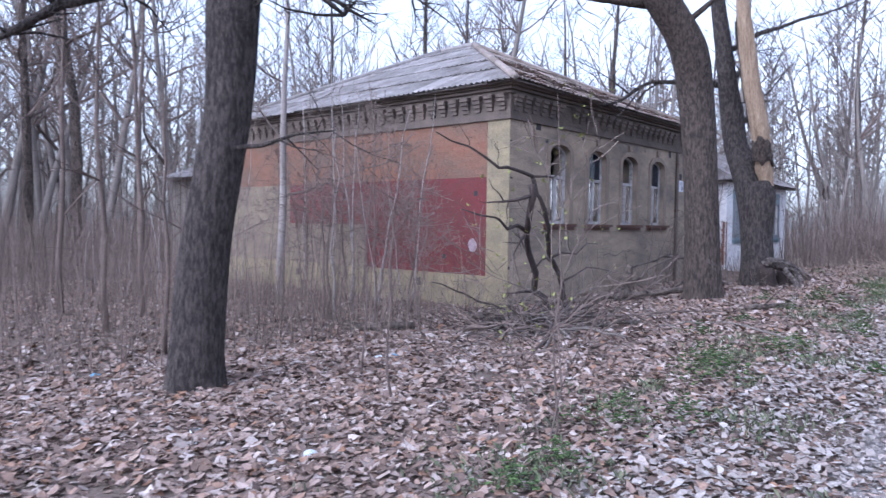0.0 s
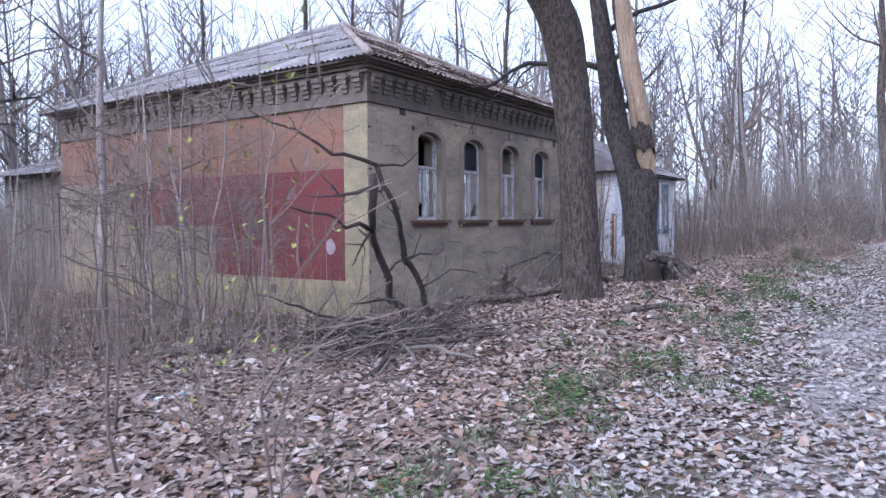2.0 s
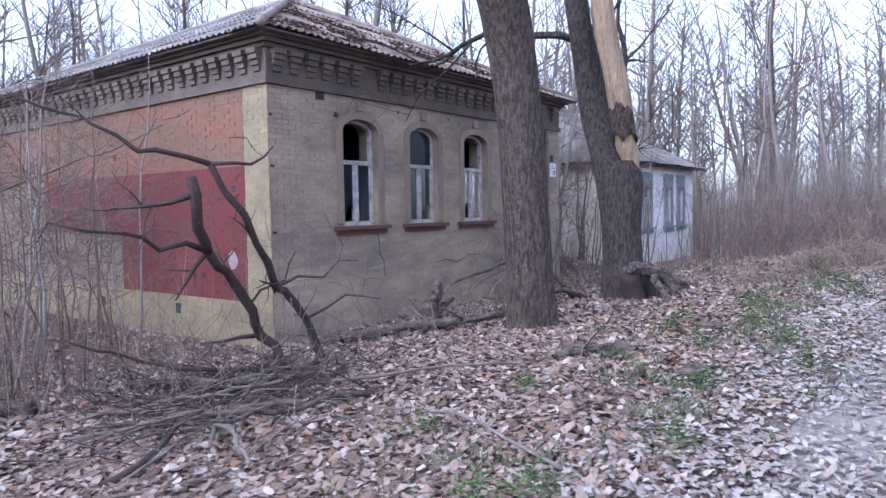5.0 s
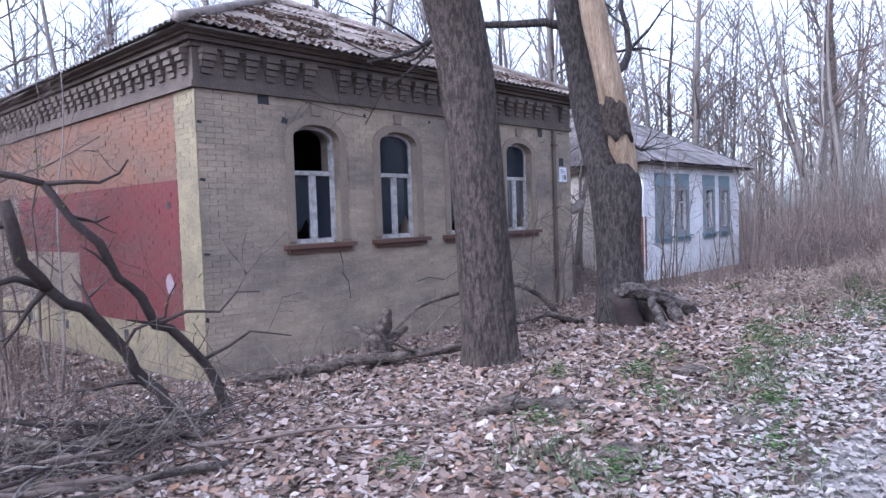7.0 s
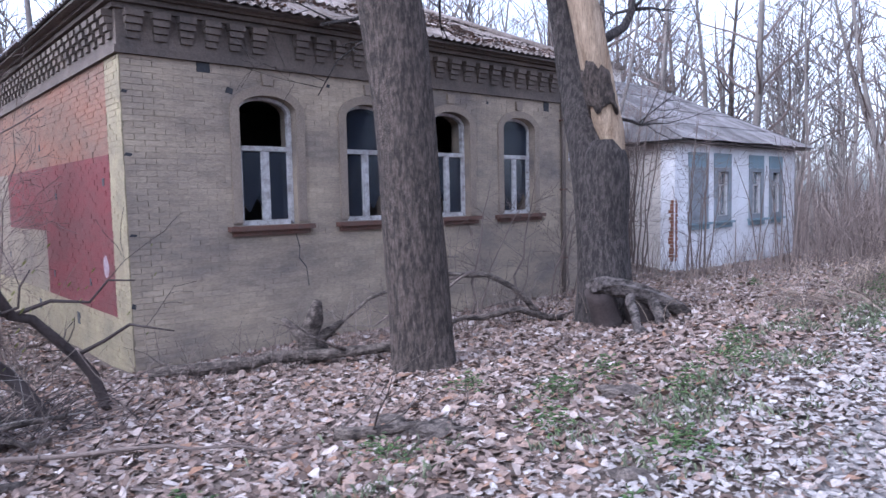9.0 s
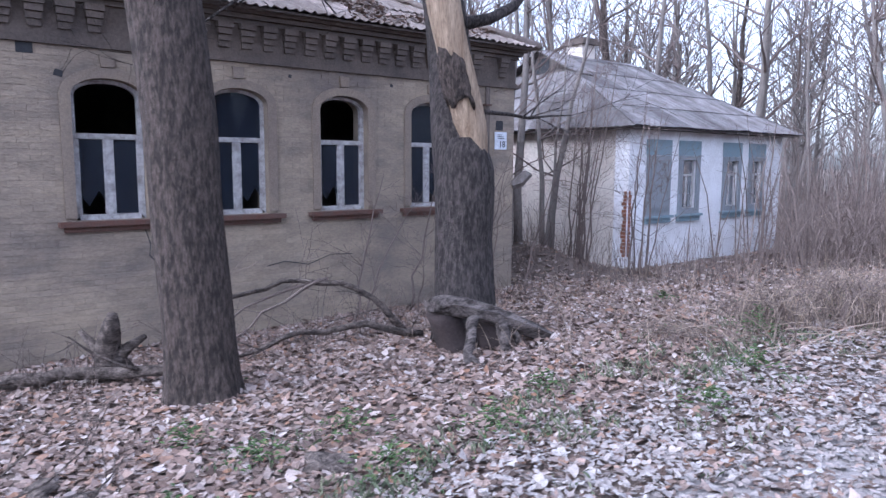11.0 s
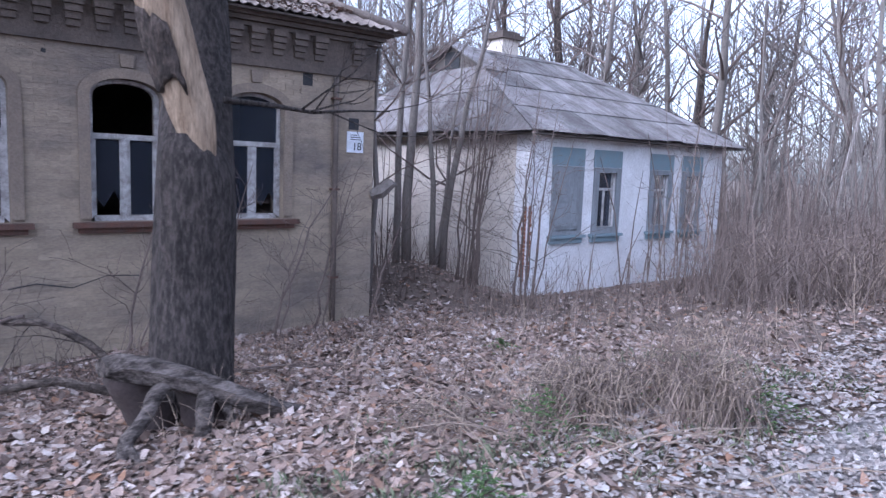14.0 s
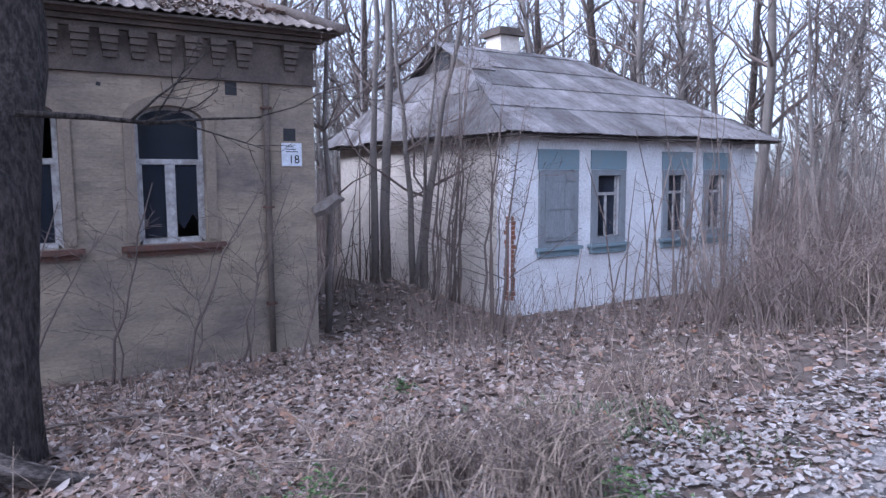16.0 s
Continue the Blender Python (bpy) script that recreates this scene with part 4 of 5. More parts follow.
# ---- dead shrub by the house corner ----
def crooked(sh, rnd, pts, r0, r1, sides=7, jog=0.04):
    fine = []
    P = [Vector(p) for p in pts]
    for a, b in zip(P, P[1:]):
        m = max(2, int((b - a).length / 0.22))
        fine += [a.lerp(b, k / m) + Vector((rnd.gauss(0, jog), rnd.gauss(0, jog), rnd.gauss(0, jog))) for k in range(m)]
    fine[0] = P[0]
    fine.append(P[-1])
    n = len(fine)
    sh.tube(fine, [r0 + (r1 - r0) * k / (n - 1) for k in range(n)], sides, rnd, 0.12)
    return fine


shrub = thing("dead_shrub", None, None, "dark dead shrub with crooked bare branches", "shrub")
dr = random.Random(15)
for pts, r0, r1 in ((((-6.67, 10.72, -0.25), (-6.7, 10.26, 0.5), (-6.62, 9.9, 1.0), (-6.3, 9.36, 1.42)), 0.085, 0.065),
                    (((-6.3, 9.36, 1.42), (-6.1, 9.15, 1.75), (-5.97, 8.98, 2.15)), 0.075, 0.07),
                    (((-6.67, 11.25, -0.25), (-6.61, 10.93, 0.5), (-6.49, 10.38, 1.0), (-6.26, 9.91, 1.5), (-6.2, 9.6, 2.0), (-6.2, 9.35, 2.3)), 0.075, 0.045),
                    (((-6.2, 9.35, 2.3), (-6.3, 8.9, 2.42), (-6.5, 8.6, 2.55), (-6.74, 8.33, 2.72), (-6.9, 7.8, 2.9)), 0.042, 0.012),
                    (((-6.2, 9.35, 2.3), (-6.05, 9.75, 2.3), (-5.95, 9.95, 2.5)), 0.03, 0.01),
                    (((-6.3, 9.36, 1.42), (-6.3, 8.9, 1.5), (-6.3, 8.5, 1.58), (-6.45, 7.9, 1.75)), 0.045, 0.012),
                    (((-6.75, 10.5, -0.1), (-6.8, 9.4, 0.1), (-7.3, 8.2, 0.6)), 0.045, 0.012),
                    (((-6.61, 10.93, 0.5), (-6.3, 11.2, 0.75), (-6.0, 11.6, 0.7)), 0.03, 0.008),
                    (((-6.5, 10.4, 0.95), (-6.3, 10.9, 1.15), (-6.1, 11.3, 1.2)), 0.028, 0.008),
                    (((-6.7, 10.1, 0.7), (-6.4, 10.35, 1.0), (-6.3, 10.5, 1.35)), 0.025, 0.008)):
    s1 = Shape()
    fine = crooked(s1, dr, pts, r0 * 0.75, r1 * 0.75)
    for p in fine[3::3]:
        limb(s1, dr, p, (dr.gauss(0, 1), dr.gauss(0, 1), dr.gauss(0.3, 0.6)), dr.uniform(0.25, 0.8), r1 * 0.5, 1, 4, 0.2, 0.05, 3)
    part("branch", s1, M_TWIG_HOLLOW, shrub, smooth=True)

# ---- fallen wood ----
fr = random.Random(27)


def fallen(name, label, pts, r0, r1, mat, group="", twigs=0):
    s1 = Shape()
    fine = crooked(s1, fr, pts, r0, r1, 10, 0.02)
    t = thing(name, None, None, label, "log" if r0 > 0.05 else "branch", group=group)
    part("wood", s1, mat, t, smooth=True)
    if twigs:
        s2 = Shape()
        for _ in range(twigs):
            p = fr.choice(fine)
            limb(s2, fr, p, (fr.gauss(0, 1), fr.gauss(0, 1), abs(fr.gauss(0.1, 0.4))), fr.uniform(0.4, 1.2), r1 * 0.5, 1, 4, 0.2, 0.0, 3)
        part("crown", s2, mat, t)
    return t


fallen("fallen_log", "long fallen grey-brown log beside the wall", [(-7.7, 11.9, g(-7.7, 11.9) + 0.05), (-6.8, 13.0, 0.08), (-5.6, 14.3, 0.22)], 0.085, 0.05, M_ROTWOOD, twigs=4)
lg = thing("rotten_log", None, None, "split rotten log propped against the tree base", "log")
lr = random.Random(12)
s1 = Shape()
lp = [Vector(p) for p in ((-4.66, 16.28, 0.78), (-4.62, 16.4, 0.79), (-4.5, 16.62, 0.74), (-4.38, 16.88, 0.66), (-4.27, 17.1, 0.56), (-4.2, 17.35, 0.45), (-4.2, 17.6, 0.34), (-4.22, 17.85, 0.27))]
ls = 16
for j, (p, r) in enumerate(zip(lp, (0.09, 0.13, 0.14, 0.135, 0.13, 0.11, 0.08, 0.03))):
    for k in range(ls):
        a = 2 * math.pi * k / ls
        q = r * (1 + 0.28 * noise.noise(Vector((math.cos(a) * 2, math.sin(a) * 2, j * 0.45))) + lr.uniform(-0.05, 0.05)) * (0.72 if math.sin(a) > 0.2 else 1.0)
        s1.v.append((p.x + q * math.cos(a) * 1.25, p.y + q * math.cos(a) * 0.3, p.z + q * math.sin(a)))
for j in range(len(lp) - 1):
    s1.f += [(j * ls + k, j * ls + (k + 1) % ls, (j + 1) * ls + (k + 1) % ls, (j + 1) * ls + k) for k in range(ls)]
s1.f += [tuple(range(ls)), tuple(range((len(lp) - 1) * ls, len(lp) * ls))]
part("slab", s1, M_GREYWOOD, lg, "bleached split slab with dark cracks")
for pts, r0, r1, mt in ((((-4.42, 16.72, 0.66), (-4.25, 16.5, 0.5), (-4.08, 16.3, 0.36), (-3.98, 16.22, 0.22)), 0.065, 0.045, M_GREYWOOD),
                        (((-4.08, 16.3, 0.34), (-3.95, 16.36, 0.26), (-3.86, 16.45, 0.2)), 0.04, 0.02, M_GREYWOOD),
                        (((-4.3, 16.98, 0.58), (-4.16, 16.9, 0.42), (-4.1, 16.85, 0.2)), 0.075, 0.06, M_GREYWOOD),
                        (((-4.26, 17.08, 0.5), (-4.18, 17.12, 0.36), (-4.12, 17.2, 0.2)), 0.05, 0.03, M_GREYWOOD),
                        # the two dark masses stand in for the shaded hollow under the slab
                        (((-4.72, 16.42, 0.7), (-4.75, 16.6, 0.45), (-4.7, 16.72, 0.1)), 0.16, 0.2, M_TWIG_HOLLOW),
                        (((-4.5, 16.95, 0.55), (-4.5, 17.0, 0.35), (-4.45, 17.05, 0.1)), 0.15, 0.19, M_TWIG_HOLLOW)):
    s1 = Shape()
    crooked(s1, fr, pts, r0, r1, 9, 0.012)
    part("snag", s1, mt, lg, smooth=True)
fallen("old_log", "short mossy log among the dead leaves", [(-8.9, 7.75, -0.22), (-8.3, 7.95, -0.2), (-7.7, 8.2, -0.16)], 0.09, 0.08, M_ROTWOOD)
st = fallen("split_stump", "jagged grey stump by the wall", [(-6.7, 13.5, -0.15), (-6.65, 13.42, 0.25), (-6.55, 13.4, 0.5), (-6.5, 13.45, 0.72)], 0.2, 0.05, M_ROTWOOD)
for e in ((-6.9, 13.2, 0.5), (-6.45, 13.75, 0.45)):
    s1 = Shape()
    crooked(s1, fr, [(-6.65, 13.45, 0.15), e], 0.09, 0.03, 7, 0.02)
    part("splinter", s1, M_ROTWOOD, st, smooth=True)
for pts, r0 in ((((-6.0, 16.9, 0.1), (-6.3, 16.3, 0.75), (-6.7, 15.5, 0.85), (-7.1, 14.6, 0.55), (-7.3, 14.1, 0.1)), 0.045),
                (((-6.5, 16.0, 0.85), (-6.8, 15.3, 0.65), (-7.0, 14.6, 0.2)), 0.025),
                (((-6.5, 15.9, 0.85), (-6.6, 15.2, 0.5), (-6.7, 14.6, 0.08)), 0.022),
                (((-5.7, 16.9, 0.15), (-5.8, 16.2, 0.35), (-6.1, 15.4, 0.3), (-6.4, 14.5, 0.0)), 0.05),
                (((-4.93, 6.62, -0.06), (-4.5, 7.3, 0.0), (-4.1, 8.0, 0.05)), 0.022),
                (((-6.9, 9.2, -0.05), (-6.2, 9.6, 0.02), (-5.4, 10.4, 0.1)), 0.05),
                (((-7.2, 9.0, 0.0), (-6.3, 9.2, 0.1), (-5.7, 9.9, 0.1)), 0.06),
                (((-6.6, 8.6, -0.05), (-6.0, 9.6, 0.1), (-5.8, 10.6, 0.15)), 0.045),
                (((-5.2, 10.0, 0.1), (-4.4, 10.9, 0.17), (-3.7, 11.6, 0.2)), 0.02),
                (((-3.7, 11.9, 0.2), (-3.3, 12.3, 0.26), (-2.9, 12.6, 0.25)), 0.05),
                (((-6.2, 17.0, 0.1), (-5.6, 18.3, 0.25), (-5.2, 19.0, 0.2)), 0.02)):
    fallen("fallen_branch", "dead fallen branch lying on the leaves", pts, r0, r0 * 0.4, M_ROTWOOD if r0 > 0.04 else M_TWIG, "fallen branches", 5)

for n in range(18):
    x, y, a, l = fr.gauss(-5.5, 0.7), fr.gauss(8.8, 0.6), fr.uniform(0, 6.283), fr.uniform(0.5, 1.1)
    zz = [g(x + l * f * math.cos(a), y + l * f * math.sin(a)) for f in (-1, 0, 1)]
    r0 = fr.uniform(0.012, 0.035)
    fallen("fallen_branch", "dead stick in a tangled heap of branches", [(x - l * math.cos(a), y - l * math.sin(a), zz[0] + 0.02), (x, y, zz[1] + fr.uniform(0.06, 0.22)), (x + l * math.cos(a), y + l * math.sin(a), zz[2] + fr.uniform(0.02, 0.3))], r0, r0 * 0.4, fr.choice((M_ROTWOOD, M_TWIG_HOLLOW, M_TWIG, M_GREYBARK)), "fallen branches", 4)
# the dark broken bark and clods that lie about on the leaves
for n, (x, y, sz) in enumerate(((-1.53, 12.45, 0.12), (-2.62, 13.91, 0.14), (-2.1, 11.56, 0.13), (-3.2, 12.41, 0.16), (-3.6, 12.35, 0.13))):
    bm = bmesh.new()
    bmesh.ops.create_icosphere(bm, subdivisions=3, radius=sz)
    for v in bm.verts:
        v.co *= 1 + 0.5 * noise.noise(v.co * 9 + Vector((n * 3.0, 0, 0)))
        v.co.z *= 0.4
        v.co.x *= 1.5
    me = bpy.data.meshes.new("bark_chunk")
    bm.to_mesh(me)
    bm.free()
    me.materials.append(M_ROTWOOD)
    ob = tagged(new("bark_chunk", me), "dark chunk of rotten bark on the leaves", "bark", group="bark chunks")
    ob.matrix_basis = pose(x, y, g(x, y) + 0.02, 0, 0, 40 * n)

# ---- undergrowth ----
def stalks(name, label, category, count, place, height, reach, mat, seed, arch_over=0.0, r=0.006):
    rnd = random.Random(seed)
    s = Shape()
    for _ in range(count):
        x, y = place(rnd)
        if not clear(x, y) and not (y < 24.7 and y > 22.2):
            continue
        z = g(x, y)
        h, a, l = rnd.uniform(*height), rnd.uniform(0, 6.283), rnd.uniform(*reach)
        ca, sa = math.cos(a), math.sin(a)
        pts = [(x + l * f * ca, y + l * f * sa, z - 0.03 + h * (f - arch_over * f * f) / max(1 - arch_over, 0.5)) for f in (0, 0.3, 0.6, 0.85, 1)]
        s.tube(pts, [r, r * 0.9, r * 0.75, r * 0.5, r * 0.3], 3)
        if rnd.random() < 0.5:
            p = Vector(pts[2])
            e = p + Vector((rnd.gauss(0, .25), rnd.gauss(0, .25), rnd.uniform(0, .3))) * h
            s.tube([p, e], [r * 0.6, r * 0.25], 3)
    return thing(name, s, mat, label, category, kind="stuff")


for n, (mx, my, hh, ct, sg, out) in enumerate(((-1.8, 19.95, 1.05, 330, 0.15, 0.55), (-1.5, 19.7, 0.9, 170, 0.12, 0.45), (-2.35, 19.3, 0.95, 300, 0.2, 0.6), (-2.25, 18.6, 0.45, 50, 0.2, 0.4), (-3.0, 18.3, 0.45, 80, 0.2, 0.4), (-2.8, 22.0, 0.7, 120, 0.4, 0.5))):
    for brown in (0, 1):
        stalks("dry_grass", "arching clump of dry brown grass stalks" if brown else "arching clump of dry pale grass stalks", "grass", ct // 2, lambda r: (r.gauss(mx, sg), r.gauss(my, sg)), (hh * (0.35 if brown else 0.55), hh), (0.15, out), M_TWIG if brown else M_TWIGPALE, 20 + n + 40 * brown, 0.97, 0.0045)
stalks("dry_reeds", "long pale broken reeds lying over the grass", "grass", 60, lambda r: (r.gauss(-2.0, 0.5), r.gauss(18.9, 0.5)), (0.1, 0.5), (0.5, 1.4), M_TWIGPALE, 30, 0.6, 0.007)
stalks("dry_grass", "sparse dry stalks among the dead leaves", "grass", 420, lambda r: (r.uniform(-7.5, -2.0), r.uniform(16.5, 24)), (0.15, 0.6), (0.05, 0.5), M_TWIGPALE, 3, 0.4, 0.004)
stalks("bramble_thicket", "dense grey-brown thicket beside the track", "thicket", 2600, lambda r: (r.uniform(-6.2, -1.8), r.triangular(25.5, 42.0, 29)), (0.5, 2.4), (0.2, 1.3), M_TWIG, 4, 0.75, 0.007)
stalks("bramble_thicket", "dense pale dry thicket beside the track", "thicket", 800, lambda r: (r.uniform(-5.2, -2.2), r.triangular(25.0, 37.0, 29)), (0.4, 1.7), (0.3, 1.2), M_TWIGPALE, 5, 0.8, 0.005)
stalks("bramble_thicket", "tall hazy thicket of thin grey stems", "thicket", 1400, lambda r: (r.uniform(-7.0, 1.5), r.triangular(29.0, 48.0, 33)), (1.6, 5.0), (0.2, 1.6), M_GREYBARK, 12, 0.2, 0.009)
stalks("bramble_thicket", "dense arching brambles by the cottage front", "thicket", 650, lambda r: (r.gauss(-4.2, 0.8), r.gauss(27.0, 1.5)), (0.5, 1.9), (0.3, 1.2), M_TWIG, 13, 0.8, 0.006)
stalks("side_brush", "thin bare brush before the painted wall", "brush", 900, lambda r: (r.uniform(-19, -7.3), r.uniform(7.0, 11.6)), (0.2, 1.1), (0.1, 0.7), M_TWIG, 6, 0.3, 0.005)
stalks("side_brush", "pale dry stalks before the painted wall", "brush", 350, lambda r: (r.uniform(-17, -7.2), r.uniform(7.0, 11.6)), (0.4, 1.9), (0.1, 0.8), M_TWIGPALE, 7, 0.3, 0.004)
stalks("wood_brush", "bare brown brush under the trees", "brush", 1700, lambda r: (r.uniform(-30, -8), r.uniform(1.5, 9)), (0.4, 2.4), (0.1, 0.8), M_TWIG, 8, 0.25, 0.007)
stalks("mound_brush", "low brown brush on the leaf mound", "brush", 450, lambda r: (r.uniform(-11, -4.5), r.uniform(21.5, 24.6)), (0.25, 1.1), (0.05, 0.5), M_TWIG, 9, 0.3, 0.005)
stalks("wall_brush", "thin twigs along the foot of the brick wall", "brush", 500, lambda r: (r.uniform(-8.0, -6.2), r.uniform(11.5, 20.5)), (0.15, 0.8), (0.05, 0.5), M_TWIG, 10, 0.3, 0.004)
stalks("brush_heap", "heap of broken dark twigs by the shrub", "brush", 420, lambda r: (r.gauss(-6.2, 0.55), r.gauss(9.6, 0.7)), (0.05, 0.35), (0.3, 1.0), M_TWIG_HOLLOW, 11, 0.5, 0.008)


# ---- weeds ----
def weed(x, y, size, seed, label="fresh green weed tuft among dead leaves"):
    rnd = random.Random(seed)
    s = Shape()
    z = g(x, y)
    for _ in range(int(150 * size / 0.25)):
        a, l = rnd.uniform(0, 6.283), size * 1.5 * abs(rnd.gauss(0, 0.5))
        bx, by = x + l * math.cos(a), y + l * math.sin(a)
        h = z + 0.05 + rnd.uniform(0.02, 0.8) * size * max(0.15, 1.2 - l / size)
        w = rnd.uniform(0.012, 0.03)
        b = rnd.uniform(0, 6.283)
        c, sn = math.cos(b), math.sin(b)
        s.add([(bx, by, h), (bx + w * c - w * 0.5 * sn, by + w * sn + w * 0.5 * c, h + w * 0.6), (bx + 2.2 * w * c, by + 2.2 * w * sn, h + 0.2 * w), (bx + w * c + w * 0.5 * sn, by + w * sn - w * 0.5 * c, h + w * 0.5)], [(0, 1, 2, 3)])
    return thing("weed_tuft", s, M_GRASS, label, "weed", group="green weeds", kind="stuff")


for n, (x, y, sz) in enumerate(((-2.27, 3.91, 0.2), (-2.29, 3.44, 0.16), (-2.35, 4.88, 0.3), (-2.0, 5.3, 0.2), (-2.23, 6.64, 0.35), (-2.6, 7.2, 0.3), (-2.18, 8.2, 0.25), (-2.03, 8.5, 0.22), (-2.4, 7.1, 0.3), (-1.13, 7.6, 0.12), (-3.01, 13.56, 0.22), (-2.49, 12.84, 0.2), (-1.61, 12.95, 0.18), (-3.0, 11.8, 0.18), (-1.93, 11.1, 0.22), (-2.18, 14.09, 0.25), (-1.57, 13.07, 0.15), (-3.06, 14.28, 0.22), (-2.25, 15.04, 0.24), (-3.81, 13.32, 0.18), (-2.7, 16.0, 0.2), (-2.23, 18.71, 0.35), (-1.25, 19.99, 0.35), (-2.03, 20.15, 0.25), (-1.6, 9.6, 0.2), (-3.3, 10.6, 0.15), (-1.4, 16.4, 0.2), (-5.2, 13.9, 0.25), (-3.4, 9.2, 0.2), (-1.7, 17.6, 0.22), (-1.2, 11.9, 0.2), (-4.6, 20.5, 0.15))):
    weed(x, y, sz, 300 + n)
bs = Shape()
brd = random.Random(2)
for _ in range(150):
    c = brd.choice(((-6.6, 8.1, 1.1), (-6.8, 7.9, 0.8), (-6.2, 9.2, 2.0), (-6.4, 8.5, 1.3), (-6.0, 10.6, 1.0)))
    p = Vector(c) + Vector((brd.gauss(0, .35), brd.gauss(0, .35), brd.gauss(0, .35)))
    w = brd.uniform(0.012, 0.03)
    bs.add([tuple(p), tuple(p + Vector((w, 0, w))), tuple(p + Vector((w, w, 2 * w))), tuple(p + Vector((0, w, w)))], [(0, 1, 2, 3)])
bud = new("bud_cluster", bs.mesh("bud_cluster", M_BUD))
bud.parent = shrub
bud["kind"] = "stuff"
bud["label"] = "sparse yellow-green spring buds"

def low_grass(count, seed):
    """Dull low grass in broken drifts along the edge of the track."""
    rnd = random.Random(seed)
    s = Shape()
    for _ in range(count):
        x, y = rnd.gauss(-2.05, 0.6), rnd.uniform(2.6, 22.0)
        if noise.noise(Vector((x * 1.7, y * 1.2, 12))) + 0.5 * noise.noise(Vector((x * 5, y * 5, 4))) + rnd.uniform(-0.1, 0.25) < 0.3:
            continue
        z, a, h, w = g(x, y) + 0.02, rnd.uniform(0, 6.283), rnd.uniform(0.02, 0.075), rnd.uniform(0.003, 0.008)
        c, n = math.cos(a), math.sin(a)
        l = h * rnd.uniform(0.3, 1.2)
        s.add([(x - w * n, y + w * c, z), (x + w * n, y - w * c, z), (x + l * 0.5 * c + w * n, y + l * 0.5 * n - w * c, z + h * 0.8), (x + l * c, y + l * n, z + h)], [(0, 1, 2, 3)])
    return thing("low_grass", s, M_DULLGRASS, "low dull green grass beside the track", "grass", kind="stuff")


low_grass(26000, 19)

# ---- litter ----
def crumple(name, label, x, y, size, mat, seed):
    rnd = random.Random(seed)
    bm = bmesh.new()
    bmesh.ops.create_icosphere(bm, subdivisions=2, radius=size)
    for v in bm.verts:
        v.co *= rnd.uniform(0.6, 1.15)
        v.co.z *= 0.5
    me = bpy.data.meshes.new(name)
    bm.to_mesh(me)
    bm.free()
    me.materials.append(mat)
    ob = tagged(new(name, me), label, "litter", group="scraps of litter")
    ob.matrix_basis = pose(x, y, g(x, y) + size * 0.3)


for n, (x, y, sz, m, lb) in enumerate(((-5.16, 2.99, 0.05, M_LITTER, "crumpled pale plastic scrap on the leaves"), (-4.83, 2.85, 0.05, M_LITTER, "crumpled pale plastic scrap on the leaves"), (-3.82, 3.14, 0.06, M_LITTER, "crumpled pale plastic scrap on the leaves"), (-8.54, 3.55, 0.06, M_LITTERBLUE, "crumpled blue plastic bag on the leaves"), (-6.2, 6.31, 0.07, M_LITTERBLUE, "crumpled blue plastic bag on the leaves"), (-6.28, 6.09, 0.06, M_LITTER, "crumpled pale plastic scrap on the leaves"), (-1.45, 12.2, 0.05, M_LITTER, "crumpled pale plastic scrap on the leaves"))):
    crumple("plastic_scrap", lb, x, y, sz, m, 400 + n)


# ---- fallen leaves ----
LOBES = (1.0, 0.64, 0.9, 0.6, 0.8, 0.7, 0.64, 0.92)


def leaf_layer(name, count, x0, x1, y0, y1, lo, hi, seed, keep, height=ground_z, mat=M_LEAF, label="thick litter of curled brown and pale dead leaves"):
    rnd = np.random.default_rng(seed)
    xs, ys = rnd.uniform(x0, x1, count), rnd.uniform(y0, y1, count)
    ok = np.array([keep(x, y) for x, y in zip(xs, ys)])
    xs, ys = xs[ok], ys[ok]
    n = len(xs)
    zs = np.array([height(x, y) for x, y in zip(xs, ys)]) + rnd.uniform(0.005, 0.035, n)
    size = lo + (hi - lo) * rnd.beta(1.6, 2.4, n)
    k = len(LOBES)
    ang = np.linspace(0, 2 * np.pi, k, endpoint=False)
    rim = np.array(LOBES)
    turn = rnd.uniform(0, 2 * np.pi, n)
    long = rnd.uniform(0.55, 1.0, n)[:, None]
    u = np.cos(ang)[None] * rim[None] * (1 + rnd.uniform(-0.28, 0.28, (n, k)))
    w = np.sin(ang)[None] * rim[None] * long * (1 + rnd.uniform(-0.28, 0.28, (n, k)))
    curl = rnd.uniform(-0.3, 0.5, n)[:, None] * u ** 2 + rnd.uniform(-0.3, 0.6, n)[:, None] * w ** 2
    tx, ty = rnd.normal(0, 0.22, (2, n))
    h = curl + tx[:, None] * u + ty[:, None] * w
    h = h - h.min(axis=1)[:, None] * 0.8
    cx = u * np.cos(turn)[:, None] - w * np.sin(turn)[:, None]
    cy = u * np.sin(turn)[:, None] + w * np.cos(turn)[:, None]
    rimv = np.stack((xs[:, None] + cx * size[:, None], ys[:, None] + cy * size[:, None], zs[:, None] + h * size[:, None] - 0.01), axis=2)
    verts = rimv.reshape(-1, 3)
    base = np.arange(n)[:, None, None] * k
    fan = np.array([(0, 1, 7), (1, 2, 3), (1, 3, 7), (3, 4, 5), (3, 5, 7), (5, 6, 7)])[None]
    faces = (base + fan).reshape(-1, 3)
    me = bpy.data.meshes.new(name)
    me.from_pydata(verts.tolist(), [], faces.tolist())
    me.materials.append(mat)
    return tagged(new(name, me), label, "leaves", kind="stuff")


